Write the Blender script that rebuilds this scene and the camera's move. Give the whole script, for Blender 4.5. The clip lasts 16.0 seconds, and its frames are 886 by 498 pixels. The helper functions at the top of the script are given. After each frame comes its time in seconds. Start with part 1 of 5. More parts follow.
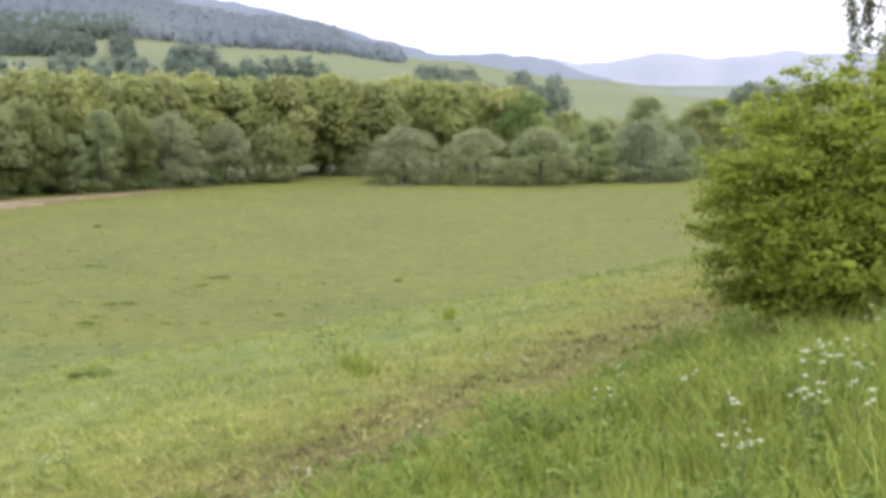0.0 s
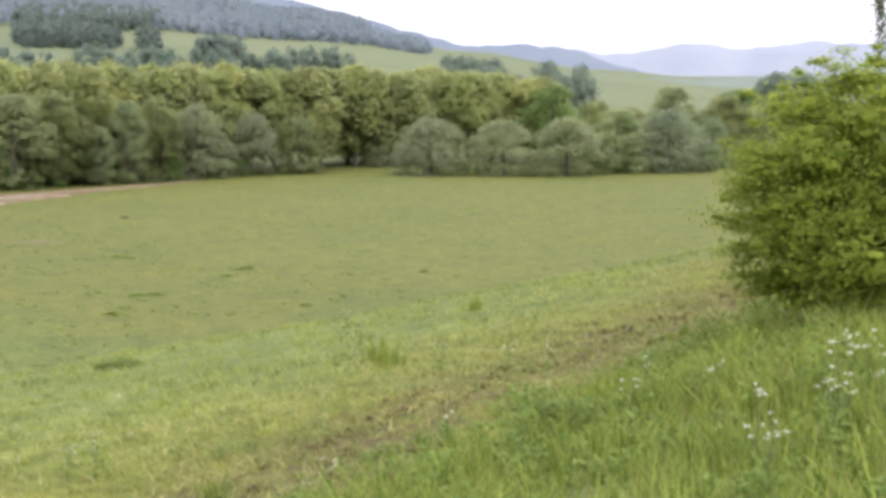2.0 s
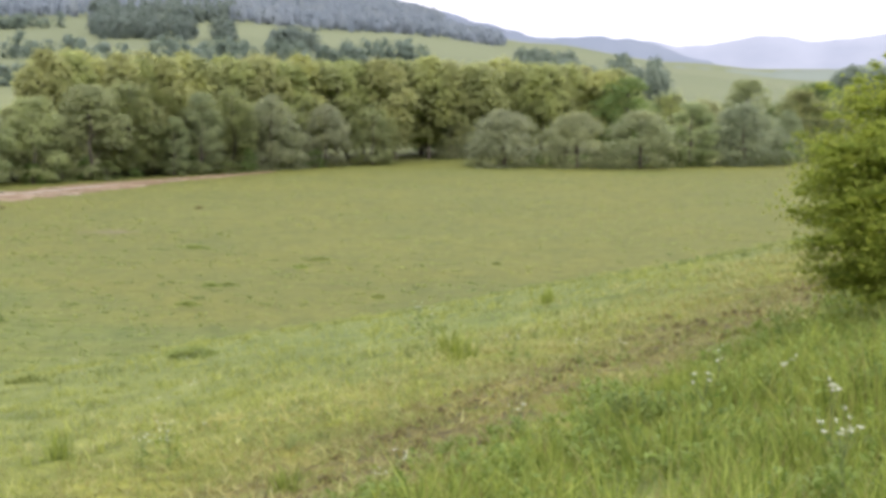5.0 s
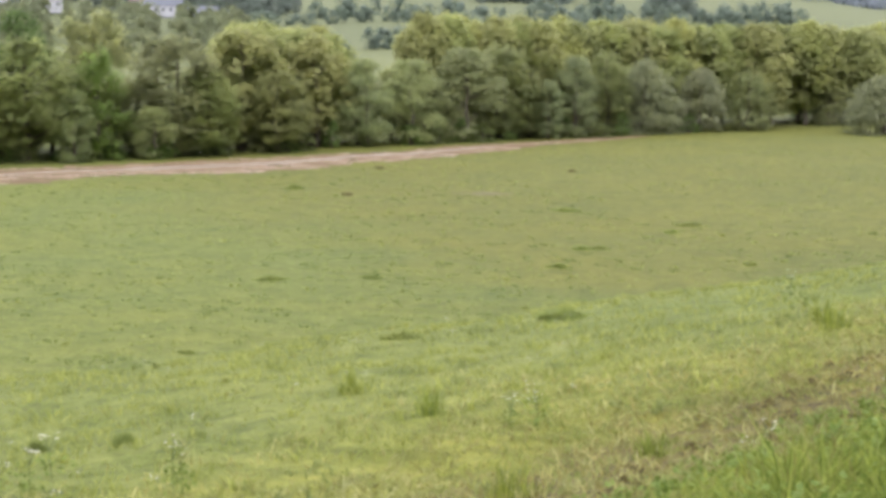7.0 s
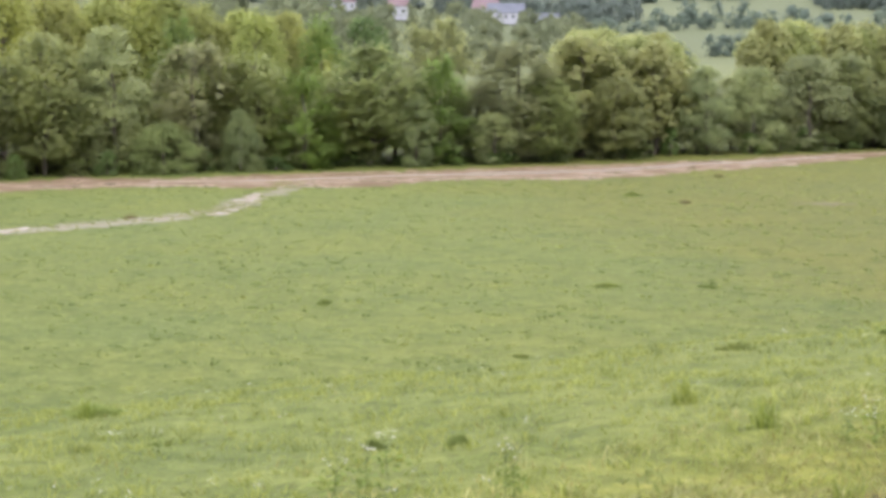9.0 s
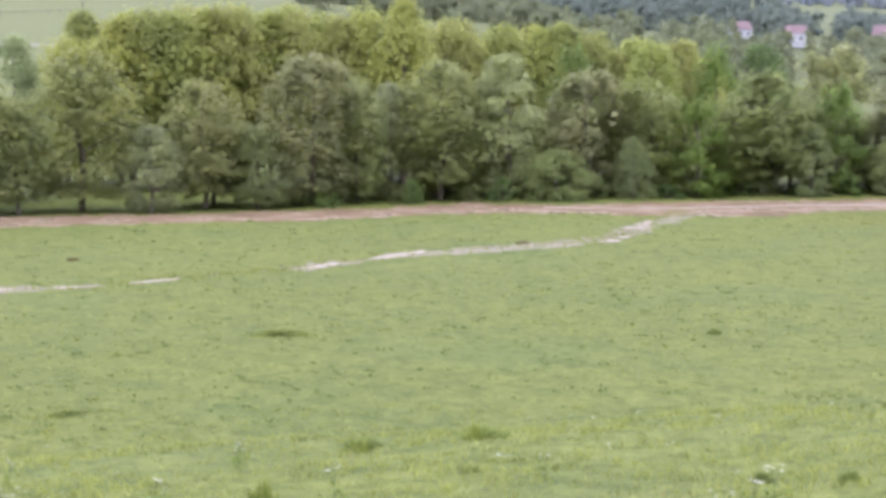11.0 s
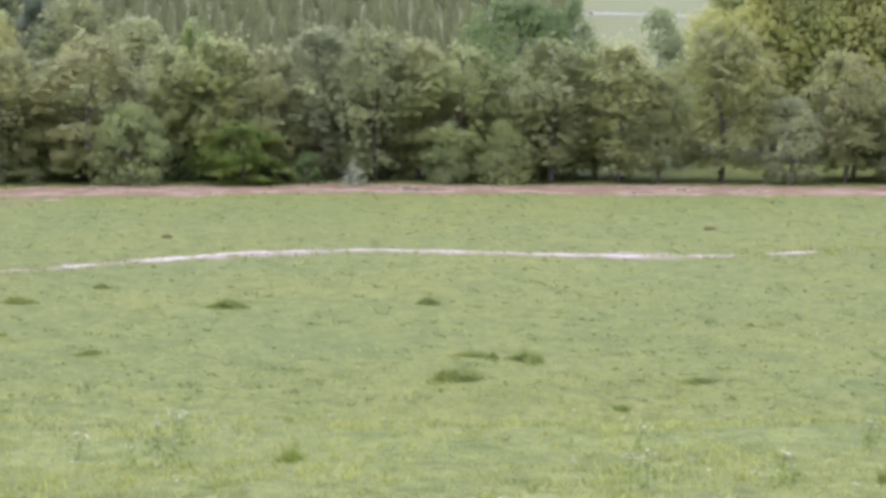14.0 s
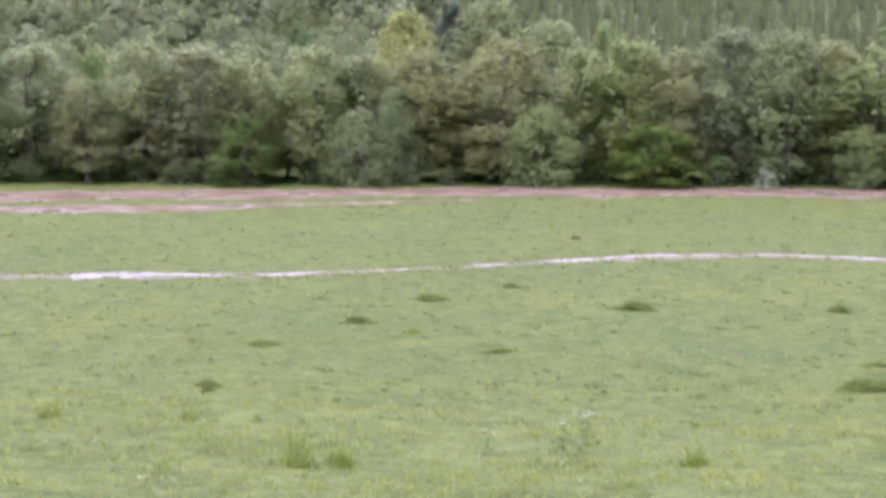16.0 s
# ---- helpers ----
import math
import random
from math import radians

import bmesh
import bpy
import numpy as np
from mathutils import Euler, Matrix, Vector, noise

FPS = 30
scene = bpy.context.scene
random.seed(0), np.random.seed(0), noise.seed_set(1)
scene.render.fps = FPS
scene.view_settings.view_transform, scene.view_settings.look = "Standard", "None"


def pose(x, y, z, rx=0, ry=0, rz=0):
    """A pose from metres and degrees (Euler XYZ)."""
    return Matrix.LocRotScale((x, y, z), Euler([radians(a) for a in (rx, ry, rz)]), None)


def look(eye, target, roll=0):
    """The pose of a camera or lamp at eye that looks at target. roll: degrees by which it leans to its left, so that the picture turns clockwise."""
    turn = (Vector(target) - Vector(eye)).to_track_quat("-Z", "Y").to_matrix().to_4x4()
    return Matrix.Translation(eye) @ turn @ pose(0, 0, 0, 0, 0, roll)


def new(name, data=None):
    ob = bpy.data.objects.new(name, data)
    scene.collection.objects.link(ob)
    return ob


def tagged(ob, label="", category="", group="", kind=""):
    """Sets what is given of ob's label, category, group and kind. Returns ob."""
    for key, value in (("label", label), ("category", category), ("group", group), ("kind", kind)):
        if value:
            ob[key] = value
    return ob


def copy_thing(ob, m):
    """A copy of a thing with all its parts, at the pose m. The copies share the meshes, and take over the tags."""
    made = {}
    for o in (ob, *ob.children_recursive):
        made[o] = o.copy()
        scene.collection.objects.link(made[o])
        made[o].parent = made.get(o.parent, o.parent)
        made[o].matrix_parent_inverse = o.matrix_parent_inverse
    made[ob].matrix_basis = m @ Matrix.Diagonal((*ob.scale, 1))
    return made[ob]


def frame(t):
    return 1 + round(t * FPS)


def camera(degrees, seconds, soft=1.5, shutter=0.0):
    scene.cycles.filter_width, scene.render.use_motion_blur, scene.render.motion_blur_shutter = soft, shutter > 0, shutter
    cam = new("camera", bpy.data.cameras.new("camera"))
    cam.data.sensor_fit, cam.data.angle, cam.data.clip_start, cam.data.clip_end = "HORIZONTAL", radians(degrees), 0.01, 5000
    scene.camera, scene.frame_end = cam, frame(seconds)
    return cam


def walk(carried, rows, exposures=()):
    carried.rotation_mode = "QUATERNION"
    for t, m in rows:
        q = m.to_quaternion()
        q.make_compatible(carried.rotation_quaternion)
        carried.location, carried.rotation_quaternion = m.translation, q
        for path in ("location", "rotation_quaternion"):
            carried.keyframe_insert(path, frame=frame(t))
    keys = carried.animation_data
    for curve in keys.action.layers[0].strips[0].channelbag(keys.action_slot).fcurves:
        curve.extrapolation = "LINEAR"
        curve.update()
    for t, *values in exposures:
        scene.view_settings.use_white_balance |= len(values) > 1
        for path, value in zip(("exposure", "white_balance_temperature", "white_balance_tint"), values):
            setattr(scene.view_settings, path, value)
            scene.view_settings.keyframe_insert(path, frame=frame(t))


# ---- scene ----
# The camera turns on the spot, on a bank above the valley meadow.
EYE_Z = 19.4
cam = camera(26.0, 16.0, soft=4.0)
ROWS = [
    (0.0, 0.00, -5.26, -0.04),
    (0.5, 0.17, -5.52, -0.06),
    (1.0, 0.39, -5.49, -0.16),
    (1.5, 0.60, -5.48, -0.16),
    (2.0, 0.78, -5.53, -0.15),
    (2.5, 0.90, -5.64, -0.17),
    (3.0, 0.95, -5.64, -0.05),
    (3.2, 0.98, -5.61, 0.07),
    (5.3, 4.10, -5.86, -0.08),
    (5.5, 5.49, -6.09, 0.08),
    (6.0, 8.60, -6.46, -0.15),
    (6.5, 11.55, -6.66, -0.17),
    (7.0, 14.07, -6.84, 0.09),
    (7.5, 16.67, -6.95, 0.14),
    (8.0, 19.16, -6.99, 0.12),
    (8.2, 20.21, -7.01, 0.12),
    (10.3, 31.42, -5.85, 0.26),
    (10.5, 32.81, -5.86, 0.28),
    (11.0, 35.85, -5.84, -0.00),
    (11.5, 38.75, -5.90, 0.12),
    (12.0, 41.53, -6.12, -0.08),
    (12.5, 44.18, -6.38, 0.25),
    (13.0, 47.39, -6.50, 0.52),
    (13.5, 51.04, -6.64, 0.30),
    (14.0, 54.79, -6.71, 0.01),
    (14.5, 58.13, -6.47, -0.40),
    (15.0, 61.26, -6.43, -0.51),
    (15.5, 64.40, -6.53, -0.16),
    (16.0, 67.02, -6.60, -0.29),
]


def aim(yaw, pitch):
    y, p = radians(yaw), radians(pitch)
    return Vector((-math.sin(y) * math.cos(p), math.cos(y) * math.cos(p), math.sin(p)))


EYE = Vector((0, 0, EYE_Z))
walk(cam, [(t, look(EYE, EYE + aim(yaw, pitch), roll)) for t, yaw, pitch, roll in ROWS], [(0, 0.81, 6250, 18), (3.2, 0.81, 6300, 19), (5.5, 0.77, 6350, 20), (6.0, 0.75, 6350, 20), (6.5, 0.67, 6400, 21), (7.0, 0.82, 6350, 20), (8.2, 0.84, 6300, 20), (10.5, 0.98, 5800, 28), (13, 0.98, 5650, 33), (16, 0.98, 5430, 41)])

# ---- light: an overcast sky, a weak wide sun behind the cloud ----
SUN_UP, SUN_AZ = 52.0, 150.0
world = bpy.data.worlds.new("overcast")
scene.world = world
world.use_nodes = True
wn, wl = world.node_tree.nodes, world.node_tree.links
wn.clear()
sky = wn.new("ShaderNodeTexSky")
sky.sky_type = "NISHITA"
sky.sun_disc = False
sky.sun_elevation, sky.sun_rotation = radians(SUN_UP), radians(SUN_AZ)
sky.air_density, sky.dust_density, sky.ozone_density = 1.0, 6.0, 1.0
# the cloud cover hides nearly all the blue and is brightest overhead
cloud = wn.new("ShaderNodeMix")
cloud.data_type = "RGBA"
cloud.inputs[0].default_value = 0.9
cloud.inputs[7].default_value = (7.7, 7.9, 8.3, 1)
where = wn.new("ShaderNodeTexCoord")
part_z = wn.new("ShaderNodeSeparateXYZ")
over = wn.new("ShaderNodeMapRange")
over.inputs[3].default_value, over.inputs[4].default_value = 0.84, 1.34
back = wn.new("ShaderNodeBackground")
power = wn.new("ShaderNodeMath")
power.operation = "MULTIPLY"
power.inputs[1].default_value = 0.15
wout = wn.new("ShaderNodeOutputWorld")
wl.new(sky.outputs[0], cloud.inputs[6])
wl.new(cloud.outputs[2], back.inputs[0])
wl.new(where.outputs["Generated"], part_z.inputs[0])
wl.new(part_z.outputs[2], over.inputs[0])
wl.new(over.outputs[0], power.inputs[0])
wl.new(power.outputs[0], back.inputs["Strength"])
wl.new(back.outputs[0], wout.inputs[0])
sun = new("sun", bpy.data.lights.new("sun", "SUN"))
sun.data.energy, sun.data.angle, sun.data.color = 1.0, radians(40), (1.0, 0.97, 0.92)
sun.matrix_world = look((0, 0, 0), (-math.sin(radians(SUN_AZ)) * math.cos(radians(SUN_UP)), -math.cos(radians(SUN_AZ)) * math.cos(radians(SUN_UP)), -math.sin(radians(SUN_UP))))

# ---- lie of the land ----
FALL = radians(50.5)                       # the slope falls this far to the left of north
EDGE_AZ = [-14, -7.5, -3.6, 1.4, 3, 5, 9, 13, 17, 21, 27, 33, 44, 57, 71, 80]
EDGE_D = [350, 343, 330, 334, 352, 340, 318, 303, 288, 271, 258, 252, 233, 232, 236, 247]
HILL_R = [300, 360, 450, 600, 900, 1400, 2000, 2600, 3400, 4300, 4900]
HILL_AZ = [-180, -60, -15, -8, -4, 0, 5, 10, 15, 20, 25, 30, 35, 40, 45, 52, 60, 80, 130, 180]
LOW = [-3.7, -3.1, -2.45, -1.85, -1.35, -1.1, -0.8, -0.7, -0.6, -0.5, -0.4]
HIGH = [-3.7, -2.0, 0.7, 2.3, 2.9, 3.2, 3.5, 3.7, 3.8, 3.8, 3.8]
HILL_EL = [
    LOW, LOW, LOW,
    [-3.7, -3.1, -2.4, -1.8, -1.25, -0.95, -0.75, -0.7, -0.6, -0.5, -0.4],
    [-3.7, -3.1, -2.4, -1.7, -0.9, -0.4, -0.4, -0.3, -0.2, -0.3, -0.3],
    [-3.7, -3.1, -2.3, -1.4, -0.5, 0.1, 0.3, 0.35, 0.3, 0.1, 0.1],
    [-3.7, -3.1, -2.2, -1.2, -0.2, 0.6, 1.1, 1.4, 1.2, 1.0, 1.0],
    [-3.7, -3.1, -2.2, -1.2, -0.1, 0.9, 1.6, 2.1, 2.0, 1.6, 1.6],
] + [
    [-3.7, -3.1, -2.2, -1.2, 0.0, 1.0, 1.8, 2.6, 3.0, 2.6, 2.6],
    [-3.7, -3.1, -2.2, -1.2, -0.1, 0.9, 1.9, 2.8, 3.2, 2.8, 2.8],
    [-3.7, -3.1, -2.3, -1.2, 0.2, 1.2, 2.2, 3.0, 3.3, 3.0, 3.0],
    [-3.7, -3.0, -2.0, -0.4, 0.6, 1.5, 2.5, 3.0, 3.3, 3.0, 3.0],
    [-3.7, -2.8, -1.2, 0.9, 0.9, 1.8, 2.7, 3.2, 3.5, 3.2, 3.2],
    [-3.7, -2.6, -0.3, 1.5, 1.3, 2.0, 3.0, 3.4, 3.5, 3.4, 3.4],
    [-3.7, -2.2, 0.4, 1.9, 2.0, 2.5, 3.2, 3.5, 3.6, 3.6, 3.6],
] + [HIGH] * 5


def step(a, lo, hi):
    t = np.clip((a - lo) / (hi - lo), 0, 1)
    return t * t * (3 - 2 * t)


def land_height(x, y):
    """Height of the ground: bank, cattle track, brow, slope, flat meadow and the hills round it."""
    x, y = np.asarray(x, float), np.asarray(y, float)
    s = -x * math.sin(FALL) + y * math.cos(FALL)
    w = x * math.cos(FALL) + y * math.sin(FALL)
    track = np.clip(17.6 + 0.3 * (w - 17.8), 8, 32)
    brow = np.clip(9.2 - 0.016 * w, 7.9, 9.8)
    drop = 0
    for ds in (-3, -1.5, 0, 1.5, 3):
        q = s + ds
        stops = [(-300 + 0 * s, -48.4), (0 * s, 1.6), (track - 2.0, 5.0), (track, 5.35), (track + 2.0, 5.55), (44 + 0 * s, brow), (60 + 0 * s, 12.8), (76 + 0 * s, 17.2), (90 + 0 * s, 19.3), (104 + 0 * s, 19.4)]
        d = 0 * s + stops[0][1]
        for (a, va), (b, vb) in zip(stops, stops[1:]):
            d = np.where(q > a, va + (vb - va) * np.clip((q - a) / np.maximum(b - a, 0.1), 0, 1), d)
        drop = drop + d / 5
    z = EYE_Z - drop
    r, az = np.hypot(x, y), np.degrees(np.arctan2(-x, y))
    ia = np.clip(np.searchsorted(HILL_AZ, az) - 1, 0, len(HILL_AZ) - 2)
    ir = np.clip(np.searchsorted(HILL_R, r) - 1, 0, len(HILL_R) - 2)
    A, R, E = np.array(HILL_AZ, float), np.array(HILL_R, float), np.array(HILL_EL)
    fa = np.clip((az - A[ia]) / (A[ia + 1] - A[ia]), 0, 1)
    fr = np.clip((r - R[ir]) / (R[ir + 1] - R[ir]), 0, 1)
    fa = fa * fa * (3 - 2 * fa)
    el = (E[ia, ir] * (1 - fa) + E[ia + 1, ir] * fa) * (1 - fr) + (E[ia, ir + 1] * (1 - fa) + E[ia + 1, ir + 1] * fa) * fr
    hill = np.maximum(EYE_Z + r * np.tan(np.radians(el)), np.where(r > 700, -12, 0))
    return z + hill * step(r, 290, 400) * step(s, 0, 80)


def edge_distance(az):
    return float(np.interp(az, EDGE_AZ, EDGE_D))


def polar(az, d):
    return -d * math.sin(radians(az)), d * math.cos(radians(az))


# ---- materials ----
def material(name, rough=0.8):
    m = bpy.data.materials.new(name)
    m.use_nodes = True
    b = m.node_tree.nodes["Principled BSDF"]
    b.inputs["Roughness"].default_value = rough
    b.inputs["Specular IOR Level"].default_value = 0.25
    return m, m.node_tree.nodes, m.node_tree.links, b


def noise_node(n, l, scale, detail=4.0, vec=None, rough=0.55):
    t = n.new("ShaderNodeTexNoise")
    t.inputs["Scale"].default_value, t.inputs["Detail"].default_value, t.inputs["Roughness"].default_value = scale, detail, rough
    if vec is not None:
        l.new(vec, t.inputs["Vector"])
    return t.outputs["Fac"]


def ramp(n, l, fac, stops):
    r = n.new("ShaderNodeValToRGB")
    e = r.color_ramp.elements
    while len(e) < len(stops):
        e.new(0.5)
    for k, (p, c) in zip(e, stops):
        k.position, k.color = p, (*c, 1)
    l.new(fac, r.inputs[0])
    return r.outputs[0]


def mix(n, l, fac, a, b, mode="MIX"):
    m = n.new("ShaderNodeMix")
    m.data_type, m.blend_type = "RGBA", mode
    for k, v in ((0, fac), (6, a), (7, b)):
        if isinstance(v, (int, float)):
            m.inputs[k].default_value = v
        elif isinstance(v, tuple):
            m.inputs[k].default_value = (*v, 1)
        else:
            l.new(v, m.inputs[k])
    return m.outputs[2]


def calc(n, l, op, a, b=0.0, c=0.0):
    m = n.new("ShaderNodeMath")
    m.operation = op
    for k, v in enumerate((a, b, c)):
        if isinstance(v, (int, float)):
            m.inputs[k].default_value = v
        else:
            l.new(v, m.inputs[k])
    return m.outputs[0]


def between(n, l, v, lo, hi):
    r = n.new("ShaderNodeMapRange")
    r.interpolation_type = "SMOOTHSTEP"
    l.new(v, r.inputs[0])
    r.inputs[1].default_value, r.inputs[2].default_value = lo, hi
    return r.outputs[0]


def bump(n, l, b, height, strength, dist):
    k = n.new("ShaderNodeBump")
    k.inputs["Strength"].default_value, k.inputs["Distance"].default_value = strength, dist
    l.new(height, k.inputs["Height"])
    l.new(k.outputs[0], b.inputs["Normal"])


def leaf_material(name, dark, light, glow=0.68, rough=0.6, patches=0.35, grain=1.7, lively=0.5, mottle=0.9):
    """Leaves: each leaf differs a little, each bough more, each plant most; some light comes through."""
    m, n, l, b = material(name, rough)
    geo, obj = n.new("ShaderNodeNewGeometry"), n.new("ShaderNodeObjectInfo")
    half = tuple((p + q) / 2 for p, q in zip(dark, light))
    low = tuple(h + (p - h) * lively for p, h in zip(dark, half))
    high = tuple(h + (p - h) * lively for p, h in zip(light, half))
    col = ramp(n, l, geo.outputs["Random Per Island"], [(0.0, low), (0.6, half), (1.0, high)])
    patch = noise_node(n, l, patches, 3.0, geo.outputs["Position"], 0.6)
    col = mix(n, l, mottle, col, ramp(n, l, patch, [(0.3, (0.76, 0.8, 0.8)), (0.5, (1, 1, 1)), (0.7, (1.2, 1.16, 1.04))]), "MULTIPLY")
    col = mix(n, l, 0.9, col, ramp(n, l, obj.outputs["Random"], [(0.0, (0.78, 0.84, 0.84)), (0.3, (1.0, 0.97, 0.97)), (0.6, (0.92, 1.0, 0.9)), (1.0, (1.14, 1.12, 0.98))]), "MULTIPLY")
    fine = noise_node(n, l, grain, 2.0, geo.outputs["Position"], 0.6)
    col = mix(n, l, 0.6, col, ramp(n, l, fine, [(0.3, (0.84, 0.86, 0.85)), (0.5, (1, 1, 1)), (0.7, (1.14, 1.12, 1.1))]), "MULTIPLY")
    l.new(col, b.inputs["Base Color"])
    thin = n.new("ShaderNodeBsdfTranslucent")
    l.new(col, thin.inputs[0])
    ms = n.new("ShaderNodeMixShader")
    ms.inputs[0].default_value = glow
    l.new(b.outputs[0], ms.inputs[1])
    l.new(thin.outputs[0], ms.inputs[2])
    l.new(ms.outputs[0], n["Material Output"].inputs[0])
    return m


def plain_material(name, a, c, scale, rough=0.8, relief=0.0):
    m, n, l, b = material(name, rough)
    geo = n.new("ShaderNodeNewGeometry")
    f = noise_node(n, l, scale, 5.0, geo.outputs["Position"])
    l.new(ramp(n, l, f, [(0.3, a), (0.7, c)]), b.inputs["Base Color"])
    if relief:
        bump(n, l, b, f, 0.6, relief)
    return m


def ground_material():
    m, n, l, b = material("meadow_ground", 0.9)
    geo = n.new("ShaderNodeNewGeometry")
    pos = geo.outputs["Position"]
    sep = n.new("ShaderNodeSeparateXYZ")
    l.new(pos, sep.inputs[0])
    x, y = sep.outputs[0], sep.outputs[1]
    fine, mid, wide = noise_node(n, l, 2.6, 6.0, pos, 0.7), noise_node(n, l, 0.9, 6.0, pos, 0.72), noise_node(n, l, 0.035, 4.0, pos, 0.6)
    lush = ramp(n, l, fine, [(0.34, (0.071, 0.088, 0.016)), (0.5, (0.106, 0.127, 0.025)), (0.66, (0.143, 0.167, 0.039))])
    dry = ramp(n, l, fine, [(0.25, (0.089, 0.094, 0.014)), (0.55, (0.104, 0.111, 0.019)), (0.85, (0.121, 0.127, 0.027))])
    # the far flat meadow to the north is cropped and yellower
    away = calc(n, l, "ADD", calc(n, l, "MULTIPLY", x, 0.85), calc(n, l, "MULTIPLY", y, 0.53))
    away = calc(n, l, "ADD", away, calc(n, l, "MULTIPLY", mid, 8.0))
    away = calc(n, l, "ADD", away, calc(n, l, "MULTIPLY", wide, 60.0))
    col = mix(n, l, between(n, l, away, 55.0, 95.0), lush, dry)
    patch = noise_node(n, l, 0.16, 4.0, pos, 0.65)
    clump, tuft, hue = noise_node(n, l, 0.42, 3.0, pos, 0.5), noise_node(n, l, 1.0, 3.0, pos, 0.55), noise_node(n, l, 0.055, 3.0, pos, 0.55)
    # cropped and rank patches, tufts, and the turn from yellow to blue-green turf
    col = mix(n, l, 1.0, col, ramp(n, l, clump, [(0.36, (0.82, 0.87, 0.76)), (0.5, (1, 1, 1)), (0.63, (1.1, 1.08, 1.12))]), "MULTIPLY")
    col = mix(n, l, 1.0, col, ramp(n, l, tuft, [(0.37, (0.78, 0.83, 0.68)), (0.5, (1, 1, 1)), (0.63, (1.13, 1.11, 1.14))]), "MULTIPLY")
    col = mix(n, l, 1.0, col, ramp(n, l, patch, [(0.34, (0.89, 0.92, 0.91)), (0.5, (1, 1, 1)), (0.66, (1.07, 1.05, 1.02))]), "MULTIPLY")
    col = mix(n, l, 1.0, col, ramp(n, l, hue, [(0.36, (0.95, 0.98, 1.04)), (0.5, (1, 1, 1)), (0.64, (1.05, 1.02, 0.96))]), "MULTIPLY")
    down = calc(n, l, "ADD", calc(n, l, "MULTIPLY", x, -0.7716), calc(n, l, "MULTIPLY", y, 0.6361))
    down = calc(n, l, "ADD", down, calc(n, l, "MULTIPLY", patch, 24.0))
    col = mix(n, l, between(n, l, down, 90.0, 45.0), col, mix(n, l, 1.0, col, (1.1, 1.1, 1.12), "MULTIPLY"))
    col = mix(n, l, 0.7, col, ramp(n, l, wide, [(0.35, (0.88, 0.92, 0.86)), (0.65, (1.08, 1.06, 1.02))]), "MULTIPLY")
    speck = noise_node(n, l, 6.5, 2.0, pos, 0.6)
    col = mix(n, l, 0.8, col, ramp(n, l, speck, [(0.36, (0.72, 0.77, 0.68)), (0.5, (1, 1, 1)), (0.64, (1.26, 1.22, 1.24))]), "MULTIPLY")
    # trodden cattle track along the slope
    off = calc(n, l, "ADD", calc(n, l, "MULTIPLY", calc(n, l, "ADD", x, 2.3), -0.914), calc(n, l, "MULTIPLY", calc(n, l, "ADD", y, -24.9), 0.405))
    rag = calc(n, l, "MULTIPLY", calc(n, l, "ADD", noise_node(n, l, 0.9, 5.0, pos), -0.5), 4.5)
    off = calc(n, l, "ABSOLUTE", calc(n, l, "ADD", off, rag))
    worn = calc(n, l, "SUBTRACT", 1.0, between(n, l, off, 0.6, 2.6))
    beside = calc(n, l, "SUBTRACT", 1.0, between(n, l, off, 1.5, 9.0))
    col = mix(n, l, calc(n, l, "MULTIPLY", beside, 0.8), col, mix(n, l, 1.0, col, (1.08, 0.98, 0.58), "MULTIPLY"))
    earth = ramp(n, l, noise_node(n, l, 5.0, 6.0, pos), [(0.34, (0.034, 0.027, 0.009)), (0.5, (0.086, 0.070, 0.016)), (0.68, (0.150, 0.138, 0.030))])
    col = mix(n, l, calc(n, l, "MULTIPLY", worn, between(n, l, noise_node(n, l, 1.3, 6.0, pos, 0.65), 0.33, 0.52)), col, earth)
    # crop fields and pasture on the hills
    ridge = n.new("ShaderNodeTexVoronoi")
    ridge.inputs["Scale"].default_value = 0.0042
    l.new(pos, ridge.inputs["Vector"])
    fields = ramp(n, l, ridge.outputs["Color"], [(0.0, (0.112, 0.13, 0.05)), (0.5, (0.128, 0.146, 0.056)), (1.0, (0.145, 0.158, 0.068))])
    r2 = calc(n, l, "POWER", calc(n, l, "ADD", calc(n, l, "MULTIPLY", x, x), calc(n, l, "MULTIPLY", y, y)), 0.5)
    # past 560 m the fields turn bluer: distance haze mixed into the colour
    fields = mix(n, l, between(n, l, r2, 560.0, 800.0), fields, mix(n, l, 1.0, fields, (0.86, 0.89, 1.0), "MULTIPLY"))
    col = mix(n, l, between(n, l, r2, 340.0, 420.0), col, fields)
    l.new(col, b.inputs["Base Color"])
    bump(n, l, b, fine, 0.8, 0.12)
    return m


def silt_material():
    m, n, l, b = material("red_silt", 0.7)
    geo = n.new("ShaderNodeNewGeometry")
    pos = geo.outputs["Position"]
    f, g = noise_node(n, l, 0.16, 5.0, pos), noise_node(n, l, 1.2, 4.0, pos)
    col = ramp(n, l, f, [(0.32, (0.122, 0.083, 0.044)), (0.5, (0.18, 0.127, 0.074)), (0.68, (0.275, 0.214, 0.15))])
    col = mix(n, l, 0.5, col, ramp(n, l, g, [(0.3, (0.75, 0.75, 0.75)), (0.7, (1.2, 1.2, 1.2))]), "MULTIPLY")
    l.new(col, b.inputs["Base Color"])
    l.new(between(n, l, f, 0.72, 0.42), b.inputs["Roughness"])
    return m


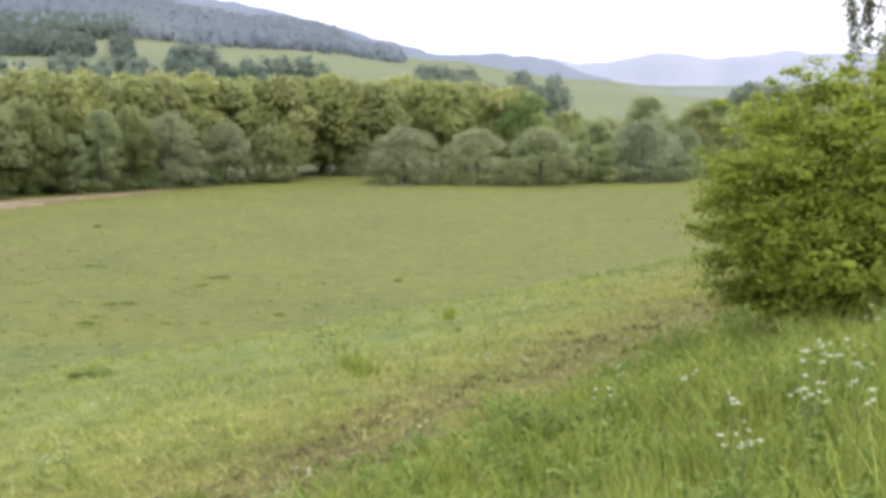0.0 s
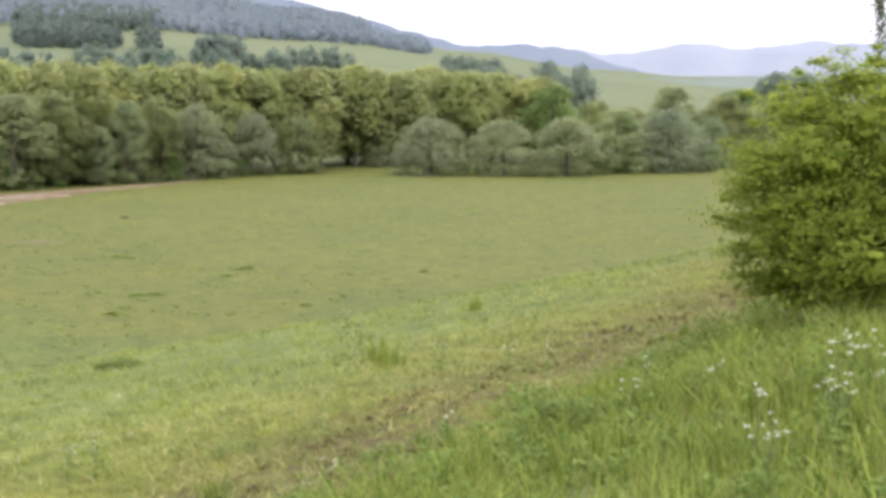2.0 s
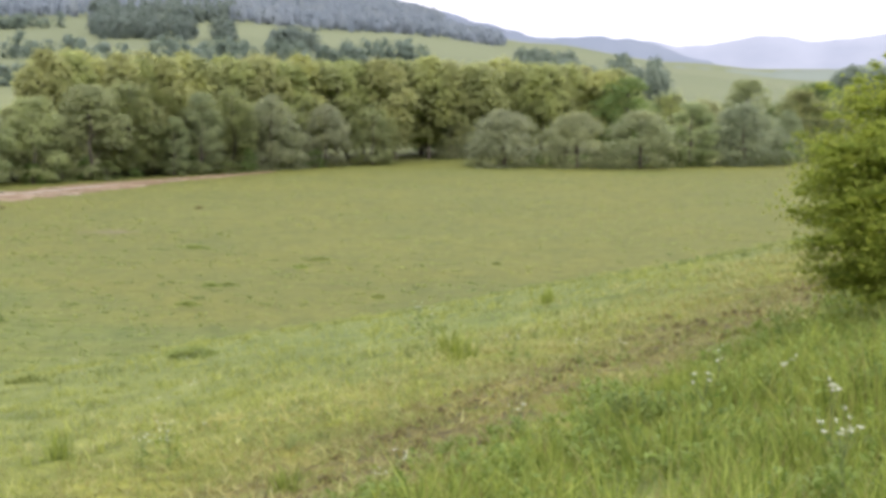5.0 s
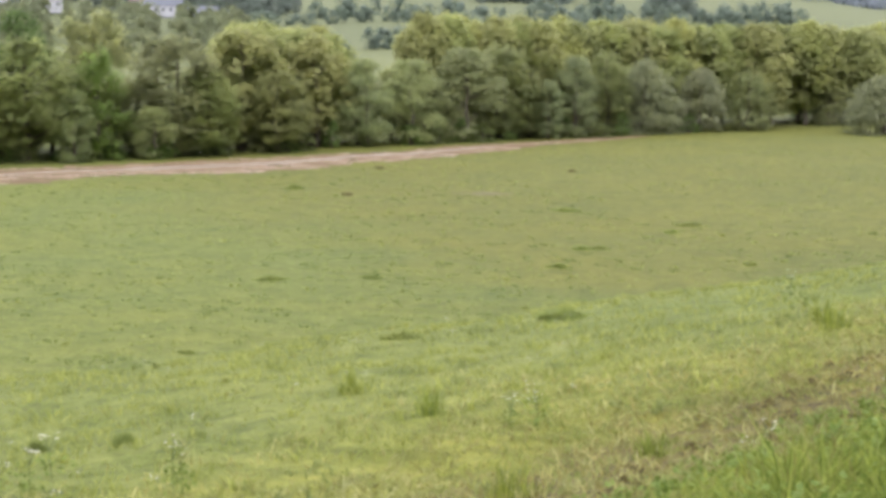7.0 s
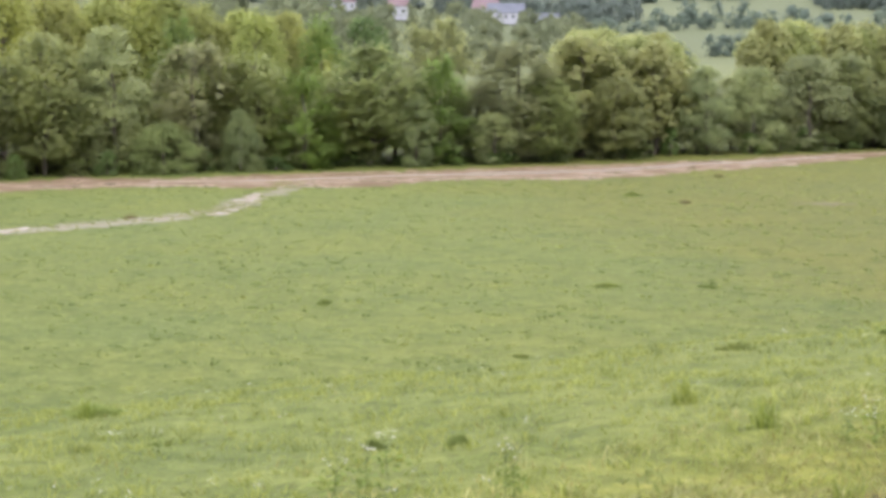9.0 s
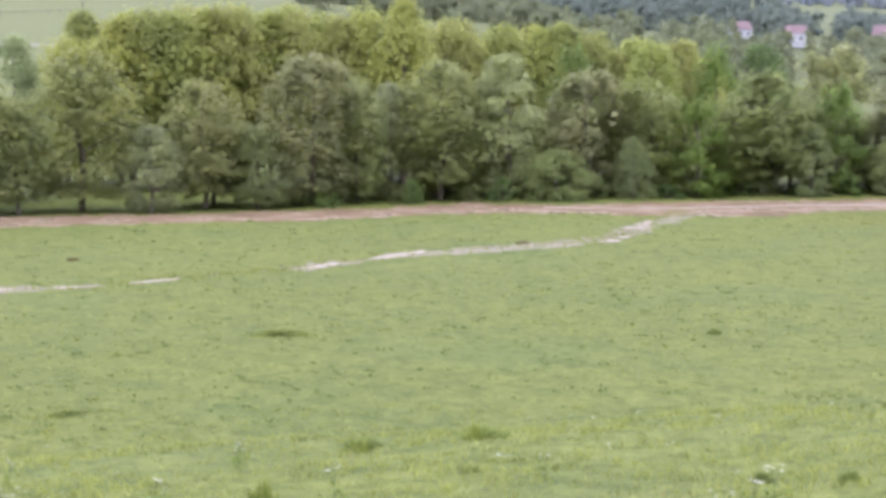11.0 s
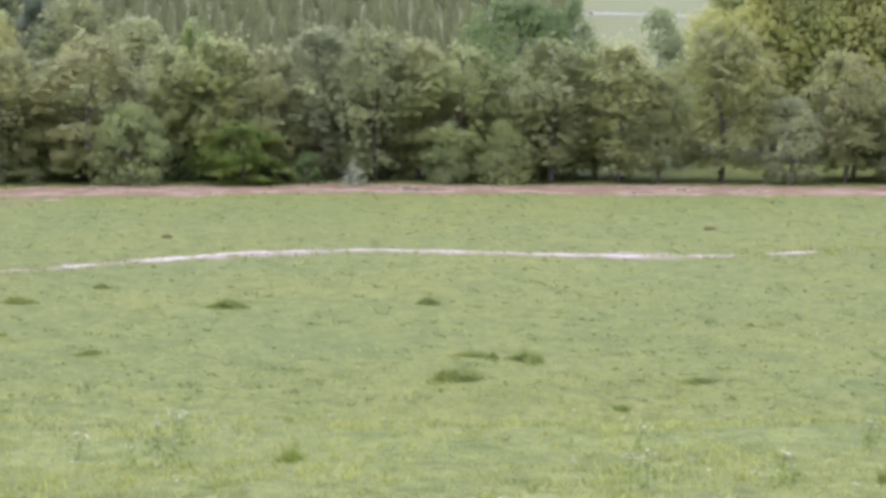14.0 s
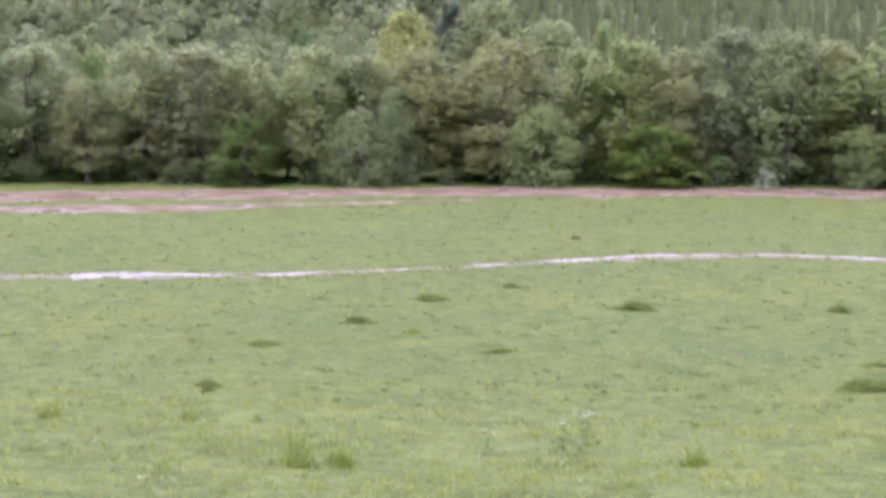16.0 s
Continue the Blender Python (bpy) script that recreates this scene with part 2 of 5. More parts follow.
def water_material():
    m, n, l, b = material("muddy_water", 0.3)
    geo = n.new("ShaderNodeNewGeometry")
    f = noise_node(n, l, 0.8, 4.0, geo.outputs["Position"])
    l.new(ramp(n, l, f, [(0.3, (0.25, 0.2, 0.145)), (0.7, (0.33, 0.275, 0.215))]), b.inputs["Base Color"])
    b.inputs["Specular IOR Level"].default_value = 0.4
    bump(n, l, b, noise_node(n, l, 3.0, 3.0, geo.outputs["Position"]), 0.4, 0.05)
    return m


GROUND = ground_material()
SILT, WATER = silt_material(), water_material()
WET = plain_material("silty_turf", (0.125, 0.13, 0.055), (0.22, 0.185, 0.135), 0.7, 0.7)
WORN = plain_material("worn_turf", (0.098, 0.1, 0.03), (0.135, 0.108, 0.056), 0.6, 0.9)
BARK = plain_material("bark", (0.075, 0.065, 0.05), (0.16, 0.14, 0.11), 1.5, 0.95, 0.05)
BIRCH_BARK = plain_material("birch_bark", (0.12, 0.11, 0.1), (0.55, 0.53, 0.5), 1.8, 0.85, 0.02)
LEAF = {
    "alder": leaf_material("alder_leaf", (0.309, 0.341, 0.140), (0.413, 0.436, 0.186), 0.66),
    "brown": leaf_material("young_brown_leaf", (0.310, 0.336, 0.164), (0.400, 0.423, 0.209), 0.66),
    "grey": leaf_material("grey_green_leaf", (0.269, 0.311, 0.152), (0.362, 0.397, 0.194)),
    "willow": leaf_material("willow_leaf", (0.256, 0.300, 0.122), (0.348, 0.389, 0.165)),
    "poplar": leaf_material("poplar_leaf", (0.290, 0.320, 0.092), (0.404, 0.424, 0.136), 0.67, lively=0.3, mottle=0.6),
    # poplar leaf made bluer: haze over the far rows put into the colour
    "poplar_far": leaf_material("hazed_poplar_leaf", (0.300, 0.330, 0.126), (0.396, 0.412, 0.169), 0.66, lively=0.3, mottle=0.6),
    # willow leaf greyed for the north row, its haze painted into the colour
    "silver": leaf_material("hazed_willow_leaf", (0.245, 0.278, 0.158), (0.335, 0.362, 0.208)),
    "fresh": leaf_material("fresh_maple_leaf", (0.196, 0.281, 0.075), (0.293, 0.375, 0.107)),
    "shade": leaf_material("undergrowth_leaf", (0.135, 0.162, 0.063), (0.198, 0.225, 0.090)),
    "dark": leaf_material("dark_leaf", (0.123, 0.184, 0.058), (0.187, 0.260, 0.086)),
    "conifer": leaf_material("conifer_needle", (0.06, 0.085, 0.05), (0.11, 0.14, 0.08), 0.3),
    "bush": leaf_material("hawthorn_leaf", (0.200, 0.272, 0.032), (0.500, 0.545, 0.090), lively=1.0, patches=0.8),
    "birch": leaf_material("birch_leaf", (0.12, 0.14, 0.085), (0.21, 0.23, 0.14)),
    "hill": leaf_material("hillside_leaf", (0.190, 0.218, 0.101), (0.257, 0.280, 0.126), patches=0.11),
    "young": leaf_material("young_spruce_needle", (0.167, 0.189, 0.079), (0.238, 0.255, 0.110), patches=0.3),
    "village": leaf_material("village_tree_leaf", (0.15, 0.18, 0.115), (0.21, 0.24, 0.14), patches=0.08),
    "bloom": leaf_material("white_blossom", (0.200, 0.231, 0.136), (0.440, 0.453, 0.340), 0.3),
    # far hedges and copses: blue-green leaf, haze put into the colour
    "far": leaf_material("hazed_wood_leaf", (0.127, 0.163, 0.132), (0.160, 0.196, 0.150), 0.5, patches=0.05),
    # ridge woods lie deeper in haze, painted as blue-grey leaves
    "ridge": leaf_material("hazed_ridge_leaf", (0.170, 0.206, 0.257), (0.196, 0.234, 0.285), 0.5, patches=0.02),
}
GRASS = leaf_material("tall_grass", (0.1, 0.14, 0.018), (0.34, 0.385, 0.085), 0.45, patches=0.8, lively=1.0)
TURF = leaf_material("meadow_grass", (0.206, 0.241, 0.062), (0.366, 0.400, 0.127), 0.6, patches=0.5, lively=0.9, mottle=0.4)
HERB = leaf_material("herb_leaf", (0.1, 0.15, 0.03), (0.23, 0.29, 0.065), 0.4, patches=0.9)
RANK = leaf_material("rank_grass", (0.170, 0.214, 0.062), (0.270, 0.312, 0.106), 0.5)
SEDGE = leaf_material("sedge_leaf", (0.172, 0.216, 0.055), (0.284, 0.330, 0.100), 0.55)
STRAW = leaf_material("dry_grass", (0.170, 0.150, 0.040), (0.340, 0.310, 0.104), 0.3)
PETAL = plain_material("white_flower", (0.44, 0.46, 0.33), (0.68, 0.68, 0.55), 30.0, 0.7)
STEM = plain_material("green_stem", (0.07, 0.1, 0.03), (0.14, 0.18, 0.06), 20.0, 0.7)
BLEACHED = leaf_material("bleached_grass", (0.265, 0.255, 0.075), (0.480, 0.465, 0.180), 0.4, lively=1.0)
CLOD = plain_material("trodden_earth", (0.038, 0.03, 0.009), (0.09, 0.077, 0.02), 9.0, 0.95, 0.03)
PLASTER = plain_material("house_plaster", (0.33, 0.34, 0.36), (0.42, 0.43, 0.45), 0.6, 0.9)
ROOFTILE = plain_material("roof_tile", (0.3, 0.215, 0.22), (0.37, 0.28, 0.285), 2.0, 0.85)
SLATE = plain_material("grey_roof", (0.2, 0.22, 0.26), (0.3, 0.32, 0.36), 2.0, 0.7)
PANE = plain_material("window_pane", (0.03, 0.035, 0.04), (0.06, 0.065, 0.07), 1.0, 0.15)
# backdrop colours: the haze of the distance is painted into all three
HAZE_NEAR = plain_material("hazed_hill", (0.122, 0.148, 0.18), (0.148, 0.173, 0.203), 0.004, 1.0)
HAZE_VALLEY = plain_material("hazed_valley", (0.125, 0.152, 0.115), (0.145, 0.172, 0.135), 0.01, 1.0)
HAZE_FAR = plain_material("hazed_far_hill", (0.2, 0.222, 0.26), (0.262, 0.282, 0.315), 0.004, 1.0)


# ---- mesh helpers ----
def mesh_object(name, verts, faces, mat, parent=None, label="", smooth=False, normals=None):
    me = bpy.data.meshes.new(name)
    me.from_pydata(verts.tolist() if isinstance(verts, np.ndarray) else verts, [], faces.tolist() if isinstance(faces, np.ndarray) else faces)
    if smooth:
        me.shade_smooth()
    me.materials.append(mat)
    if normals is not None:
        me.shade_smooth()
        me.normals_split_custom_set_from_vertices(normals.tolist())
    ob = new(name, me)
    ob.parent = parent
    if label:
        tagged(ob, label)
    return ob


def rounded(*ways, corners=4):
    """Soft shading for leaf masses: all corners of a spray share one mean direction."""
    m = sum(w / np.maximum(np.linalg.norm(w, axis=1, keepdims=True), 1e-6) * k for w, k in ways)
    return np.repeat(m / np.maximum(np.linalg.norm(m, axis=1, keepdims=True), 1e-6), corners, 0)


def part(name, bm, mat, parent, label=""):
    me = bpy.data.meshes.new(name)
    bm.to_mesh(me)
    bm.free()
    me.materials.append(mat)
    me.shade_smooth()
    ob = new(name, me)
    ob.parent = parent
    if label:
        tagged(ob, label)
    return ob


def cards(rng, centre, normal, size, slim=0.7):
    """Pointed leaves or sprays of leaves: one bent four-cornered face each."""
    k = len(centre)
    normal = normal / np.maximum(np.linalg.norm(normal, axis=1, keepdims=True), 1e-6)
    a = np.cross(normal, rng.normal(size=(k, 3)))
    a /= np.maximum(np.linalg.norm(a, axis=1, keepdims=True), 1e-6)
    b = np.cross(normal, a)
    size = np.broadcast_to(size, (k,))[:, None]
    v = np.stack([centre - a * size / 2, centre - b * size * slim / 2 - normal * size * 0.12, centre + a * size / 2, centre + b * size * slim / 2 - normal * size * 0.12], 1)
    return v.reshape(-1, 3), np.arange(4 * k).reshape(-1, 4)


def sprays(rng, centre, normal, size):
    """Small ragged tufts of leaves: one three-cornered face each."""
    k = len(centre)
    normal = normal / np.maximum(np.linalg.norm(normal, axis=1, keepdims=True), 1e-6)
    a = np.cross(normal, rng.normal(size=(k, 3)))
    a /= np.maximum(np.linalg.norm(a, axis=1, keepdims=True), 1e-6)
    b = np.cross(normal, a)
    size = np.broadcast_to(size, (k,))[:, None]
    v = np.stack([centre - a * size * 0.5 - b * size * 0.3, centre + a * size * 0.5 - b * size * 0.3, centre + b * size * rng.uniform(0.4, 0.75, (k, 1))], 1)
    return v.reshape(-1, 3), np.arange(3 * k).reshape(-1, 3)


def tube(bm, a, b, ra, rb, sides=6):
    a, b = Vector(a), Vector(b)
    q = (b - a).to_track_quat("Z", "Y")
    rings = []
    for p, r in ((a, ra), (b, rb)):
        rings.append([bm.verts.new(p + q @ Vector((r * math.cos(2 * math.pi * i / sides), r * math.sin(2 * math.pi * i / sides), 0))) for i in range(sides)])
    for i in range(sides):
        bm.faces.new((rings[0][i], rings[0][(i + 1) % sides], rings[1][(i + 1) % sides], rings[1][i]))


def unit(rng, k):
    v = rng.normal(size=(k, 3))
    return v / np.linalg.norm(v, axis=1, keepdims=True)


ICO = np.array([[0, 1, 1.618], [0, 1, -1.618], [0, -1, 1.618], [0, -1, -1.618], [1, 1.618, 0], [1, -1.618, 0], [-1, 1.618, 0], [-1, -1.618, 0], [1.618, 0, 1], [-1.618, 0, 1], [1.618, 0, -1], [-1.618, 0, -1]]) / 1.902
ICO_FACES = [[a, b, c] for a in range(12) for b in range(a + 1, 12) for c in range(b + 1, 12) if all(abs(np.linalg.norm(ICO[p] - ICO[q]) - 1.0515) < 0.02 for p, q in ((a, b), (b, c), (a, c)))]
ICO_FACES = np.array([f if np.dot(np.cross(ICO[f[1]] - ICO[f[0]], ICO[f[2]] - ICO[f[0]]), ICO[f[0]]) > 0 else f[::-1] for f in ICO_FACES])


def bodies(rng, centre, radii):
    """Uneven closed leaf masses, on which the single sprays sit: verts, faces, outward directions."""
    k = len(centre)
    q, _ = np.linalg.qr(rng.normal(size=(k, 3, 3)))
    q = q * np.sign(np.linalg.det(q))[:, None, None]
    d = np.einsum("vi,kji->kvj", ICO, q)
    v = centre[:, None] + d * radii[:, None] * rng.uniform(0.72, 1.12, (k, 12, 1))
    f = (ICO_FACES[None] + 12 * np.arange(k)[:, None, None]).reshape(-1, 3)
    return v.reshape(-1, 3), f, d.reshape(-1, 3)


# crown outline: radius at the share of the crown's height, 0 at its foot, 1 at its top
SHAPES = {
    "alder": lambda h: np.clip(h * 1.6 + 0.62, 0, 1) * np.sqrt(np.clip(1.02 - (np.clip(h - 0.42, 0, 1) / 0.59) ** 2.2, 0.01, 1)),
    "ovoid": lambda h: np.sqrt(np.clip(1 - ((h - 0.4) / np.where(h > 0.4, 0.62, 0.5)) ** 2, 0.02, 1)),
    "round": lambda h: np.sqrt(np.clip(1 - (2 * h - 1) ** 2, 0, 1)) * 0.96 + 0.04,
    "dome": lambda h: np.sqrt(np.clip(1 - h ** 2.2, 0, 1)) * (0.8 + 0.2 * np.clip(h * 4, 0, 1)),
    "poplar": lambda h: np.clip(h * 1.5 + 0.6, 0, 1) * np.clip(1.03 - h ** 4.0, 0, 1) ** 0.6,
    "cone": lambda h: np.clip(1.02 - h, 0, 1) ** 0.8,
}


def make_tree(seed, name, leaf, shape, height, width, foot, boughs, leaves, size, label, category="tree", habit="bough", bark=BARK, fill=0.7):
    """A tapered trunk with limbs, and a crown of leaf sprays. habit bough: level boughs in tiers (alders); puff: rounded
    billows, leafy above and hollow beneath (willows, maples); plume: upright plumes (poplars). Stands at the world's origin."""
    rng = np.random.default_rng(seed)
    root = new(name)
    root.empty_display_size = 0.5
    tagged(root, label, category)
    bm = bmesh.new()
    r0 = 0.012 * height + 0.05
    bend = [Vector((0, 0, -0.3))]
    for i in range(1, 6):
        bend.append(Vector((rng.normal() * 0.012 * height, rng.normal() * 0.012 * height, height * 0.92 * i / 5)))
    for i in range(5):
        tube(bm, bend[i], bend[i + 1], r0 * (1.15 - i / 5), r0 * (1.15 - (i + 1) / 5) + 0.02, 7)
    prof = SHAPES[shape]
    ch = height * (1 - foot)
    k = boughs * leaves
    an = rng.uniform(0, 2 * math.pi, boughs)
    lean = 1 + 0.13 * np.sin(an * 2 + rng.uniform(0, 6)) + 0.1 * np.sin(an * 3 + rng.uniform(0, 6))
    if habit == "bough":
        tiers = max(5, int(ch / 1.25))
        hs = (rng.integers(0, tiers, boughs) + 0.5 + rng.normal(size=boughs) * 0.26) / tiers
        hs = np.clip(hs, 0.03, 0.985)
        reach = prof(hs) * width / 2 * lean * rng.uniform(0.8, 1.06, boughs)
        out = rng.uniform(0.36, 1.0, (boughs, leaves)) ** 0.8
        swing = rng.normal(size=(boughs, leaves)) * 0.24 * (1.1 - 0.5 * out)
        rise = np.interp(hs, [0, 0.5, 1], [-0.1, 0.05, 0.3])[:, None] * reach[:, None] * out - 0.16 * reach[:, None] * out ** 3
        rr, aa = reach[:, None] * out, an[:, None] + swing
        pos = np.stack([np.cos(aa) * rr, np.sin(aa) * rr, height * foot + ch * hs[:, None] * 0.97 + rise + rng.normal(size=(boughs, leaves)) * (0.34 + 0.4 * hs[:, None])], -1).reshape(-1, 3)
        u = np.stack([np.cos(aa) * 0.9, np.sin(aa) * 0.9, 0.75 + 0 * aa], -1).reshape(-1, 3)
        nrm = np.array([0, 0, 1.0]) + 0.5 * u + 0.45 * unit(rng, k)
        tips = np.stack([np.cos(an) * reach * 0.7, np.sin(an) * reach * 0.7, height * foot + ch * hs], 1)
    else:
        hs = rng.beta(1.2, 1.05, boughs) if habit == "puff" else rng.beta(1.5, 1.2, boughs)
        hs = np.clip(hs, 0.04, 0.96)
        cr = width * rng.uniform(0.12, 0.22, boughs) * (1.0 if habit == "puff" else 0.95)
        tips_r = np.maximum(prof(hs) * width / 2 * lean * rng.uniform(0.8, 1.0, boughs) - cr * 0.55, 0)
        tips = np.stack([np.cos(an) * tips_r, np.sin(an) * tips_r, height * foot + ch * hs - (cr * 0.55 if habit == "puff" else 0)], 1)
        u = unit(rng, k)
        u[:, 2] = np.where(u[:, 2] < -0.45, -u[:, 2] * 0.9, u[:, 2])
        flat = np.array([1.1, 1.1, 0.8]) if habit == "puff" else np.array([0.95, 0.95, 1.6])
        pos = np.repeat(tips, leaves, 0) + u * np.repeat(cr, leaves)[:, None] * rng.uniform(0.55, 1.05, (k, 1)) * flat
        nrm = u + 0.35 * unit(rng, k) + np.array([0, 0, 0.25])
    pos[:, 2] = np.maximum(pos[:, 2], 0.15)
    pos[:, 2] *= height / np.quantile(pos[:, 2], 0.997)
    for i in rng.choice(boughs, min(12, boughs), replace=False):
        top = tips[i]
        at = max(0.1 * height, top[2] - 0.12 * ch - 0.25 * float(np.hypot(top[0], top[1])))
        tube(bm, (0, 0, at), Vector(top), r0 * 0.38, r0 * 0.1, 5)
    part("trunk", bm, bark, root)
    # sprays deep inside close the crown
    q = max(20, int(fill * width * ch * 0.5))
    ih, ia = rng.uniform(0.04, 0.9, q), rng.uniform(0, 2 * math.pi, q)
    ir = prof(ih) * width / 2 * np.sqrt(rng.uniform(0.0, 0.5, q))
    pos = np.concatenate([pos, np.stack([np.cos(ia) * ir, np.sin(ia) * ir, height * foot + ch * ih], 1)])
    iu = np.stack([np.cos(ia), np.sin(ia), ih - 0.2], 1)
    u, nrm = np.concatenate([u, iu]), np.concatenate([nrm, iu + 0.6 * unit(rng, q)])
    big = np.concatenate([size * rng.uniform(0.65, 1.2, k), size * 2.0 * rng.uniform(0.7, 1.2, q)])
    v, f = sprays(rng, pos, nrm, big)
    middle = np.array([0, 0, height * (foot + 0.35 * (1 - foot))])
    soft = rounded((u, 0.9), (pos - middle, 0.6), (nrm, 0.12), (np.tile([[0, 0, 1.0]], (len(u), 1)), 0.75), corners=3)
    mesh_object("crown", v, f, LEAF[leaf], root, normals=soft)
    return root


def place(proto, x, y, wide, tall, turn, z=None, label=""):
    z = float(land_height(x, y)) if z is None else z
    ob = copy_thing(proto, Matrix.LocRotScale((x, y, z), Euler((0, 0, turn)), (wide, wide, tall)))
    if label:
        tagged(ob, label)
    return ob


# ---- ground: one sheet to the horizon ----
def build_ground():
    azs = np.radians(np.concatenate([np.arange(-180, -24, 6), np.arange(-22, 92, 0.5), np.arange(92, 180, 6)]))
    rs = np.concatenate([[0.4], np.geomspace(1.0, 4950, 290)])
    a, r = np.meshgrid(azs, rs)
    x, y = -r * np.sin(a), r * np.cos(a)
    z = land_height(x, y)
    rough = np.array([noise.noise(Vector((px * 0.6, py * 0.6, 3.3))) * 0.09 + noise.noise(Vector((px * 0.16, py * 0.16, 7.7))) * 0.22 for px, py in zip(x.ravel(), y.ravel())]).reshape(x.shape)
    s = -x * math.sin(FALL) + y * math.cos(FALL)
    z = z + rough * step(r, 6, 14) * (1 - step(s, 72, 95)) * (1 - step(r, 200, 260))
    k = len(azs)
    v = np.stack([x, y, z], -1).reshape(-1, 3)
    v = np.concatenate([v, [[0, 0, EYE_Z - 1.6]]])
    i = np.arange(len(rs) - 1)[:, None] * k
    j = np.arange(k)[None, :]
    jn = (j + 1) % k
    quads = np.stack([i + j, i + jn, i + k + jn, i + k + j], -1).reshape(-1, 4)[:, ::-1].tolist()
    fan = [[len(v) - 1, (q + 1) % k, q] for q in range(k)][::1]
    ob = mesh_object("ground", v, quads + [f[::-1] for f in fan], GROUND, smooth=True)
    tagged(ob, "grassy slope, flat valley meadow and green hills", "ground", kind="structure")


def surface(x, y):
    """Ground height with its small humps."""
    z = land_height(x, y)
    x, y = np.asarray(x, float), np.asarray(y, float)
    r = np.hypot(x, y)
    s = -x * math.sin(FALL) + y * math.cos(FALL)
    rough = np.array([noise.noise(Vector((px * 0.6, py * 0.6, 3.3))) * 0.09 + noise.noise(Vector((px * 0.16, py * 0.16, 7.7))) * 0.22 for px, py in zip(np.atleast_1d(x).ravel(), np.atleast_1d(y).ravel())]).reshape(np.shape(x))
    return z + rough * step(r, 6, 14) * (1 - step(s, 72, 95)) * (1 - step(r, 200, 260))


build_ground()


# ---- silt and the flood channel ----
def ribbon(name, line, width, ragged, mat, lift, seed, label, category, gaps=-9.0):
    """A low sheet along a line of places, with an uneven outline."""
    pts = [Vector((*p, 0)) for p in line]
    dense = []
    for a, b in zip(pts, pts[1:]):
        k = max(2, int((b - a).length / 0.6))
        dense += [a.lerp(b, i / k) for i in range(k)]
    for _ in range(3):
        dense = [dense[0]] + [sum(dense[max(0, i - w):i + w + 1], Vector()) / (2 * w + 1) for i in range(1, len(dense) - 1) for w in (min(7, i, len(dense) - 1 - i),)] + [dense[-1]]
    verts, faces = [], []
    cols = 8
    for i, p in enumerate(dense):
        q = dense[min(i + 1, len(dense) - 1)] - dense[max(i - 1, 0)]
        side = Vector((q.y, -q.x, 0)).normalized()
        share = i / len(dense)
        w = width(share) * min(1.0, max(0.0, (noise.noise(Vector((p.x * 0.09, p.y * 0.09, seed + 2))) + 0.4 * noise.noise(Vector((p.x * 0.5, p.y * 0.5, seed))) - gaps) / 0.3))
        nl = 0.5 * noise.noise(Vector((p.x * 1.1, p.y * 1.1, seed))) + noise.noise(Vector((p.x * 0.07, p.y * 0.07, seed))) + 0.5 * noise.noise(Vector((p.x * 0.4, p.y * 0.4, seed + 9)))
        nr = 0.5 * noise.noise(Vector((p.x * 1.1, p.y * 1.1, seed + 3))) + noise.noise(Vector((p.x * 0.07, p.y * 0.07, seed + 4))) + 0.5 * noise.noise(Vector((p.x * 0.4, p.y * 0.4, seed + 5)))
        lo, hi = -w / 2 * (1 + ragged * nl), w / 2 * (1 + ragged * nr)
        if hi < lo + 0.05:
            hi = lo + 0.05
        for c in range(cols):
            o = p + side * (lo + (hi - lo) * c / (cols - 1))
            verts.append((o.x, o.y, lift * (0.2 if c in (0, cols - 1) else 1.0 + 0.3 * noise.noise(o * 0.5))))
    for i in range(len(dense) - 1):
        if (Vector(verts[i * cols]) - Vector(verts[i * cols + cols - 1])).length < 0.08:
            continue
        for c in range(cols - 1):
            a = i * cols + c
            faces.append((a, a + 1, a + cols + 1, a + cols))
    return tagged(mesh_object(name, verts, faces, mat, smooth=True), label, category, kind="structure")


def taper(mid, lo, hi):
    return lambda s: lo + (hi - lo) * max(0.0, 1 - abs(s - mid) / 0.5) ** 1.2


BANK = [polar(az, edge_distance(az) - off) for az, off in ((8, 2), (10.5, 6), (13, 14), (17, 19), (20, 19), (23, 16), (26, 13), (29.5, 16), (33, 12), (37, 9), (44, 7), (51, 6.5), (58, 6.5), (66, 7.5), (72, 11), (77, 15), (84, 18))]
ribbon("silt_bank", BANK, lambda s: float(np.interp(s, [0, 0.08, 0.28, 0.45, 0.6, 0.85, 1], [2, 7, 23, 15, 12, 12, 14])), 0.5, SILT, 0.06, 1.5, "bare reddish silt left along the river trees", "silt bank")
SPREAD = [polar(az, d) for az, d in ((66, 216), (70, 212), (74, 209), (79, 212), (86, 214))]
ribbon("silt_patch", SPREAD, taper(0.6, 3, 7), 0.9, SILT, 0.05, 8.5, "thin streak of reddish silt on the meadow", "silt patch")
CHANNEL = [polar(az, d) for az, d in ((88, 160), (80.1, 155), (76, 152), (72.2, 150), (67.9, 152), (65.5, 156), (62.5, 161), (58.6, 164), (52.1, 161), (46.1, 161), (42.8, 169), (40.3, 172), (37.1, 184), (31.7, 197), (30.3, 206), (29.3, 226), (28.6, 240))]
ribbon("wet_channel", CHANNEL, taper(0.85, 2.6, 4.4), 1.3, WET, 0.03, 3.5, "shallow silty flood channel across the meadow", "channel", -0.55)
BARE_TWO = ((6.9, 160), (6.3, 160.5), (5.7, 160.5))
BARE = [polar(az, d) for az, d in ((13.8, 214), (13.0, 214), (11.8, 214))]
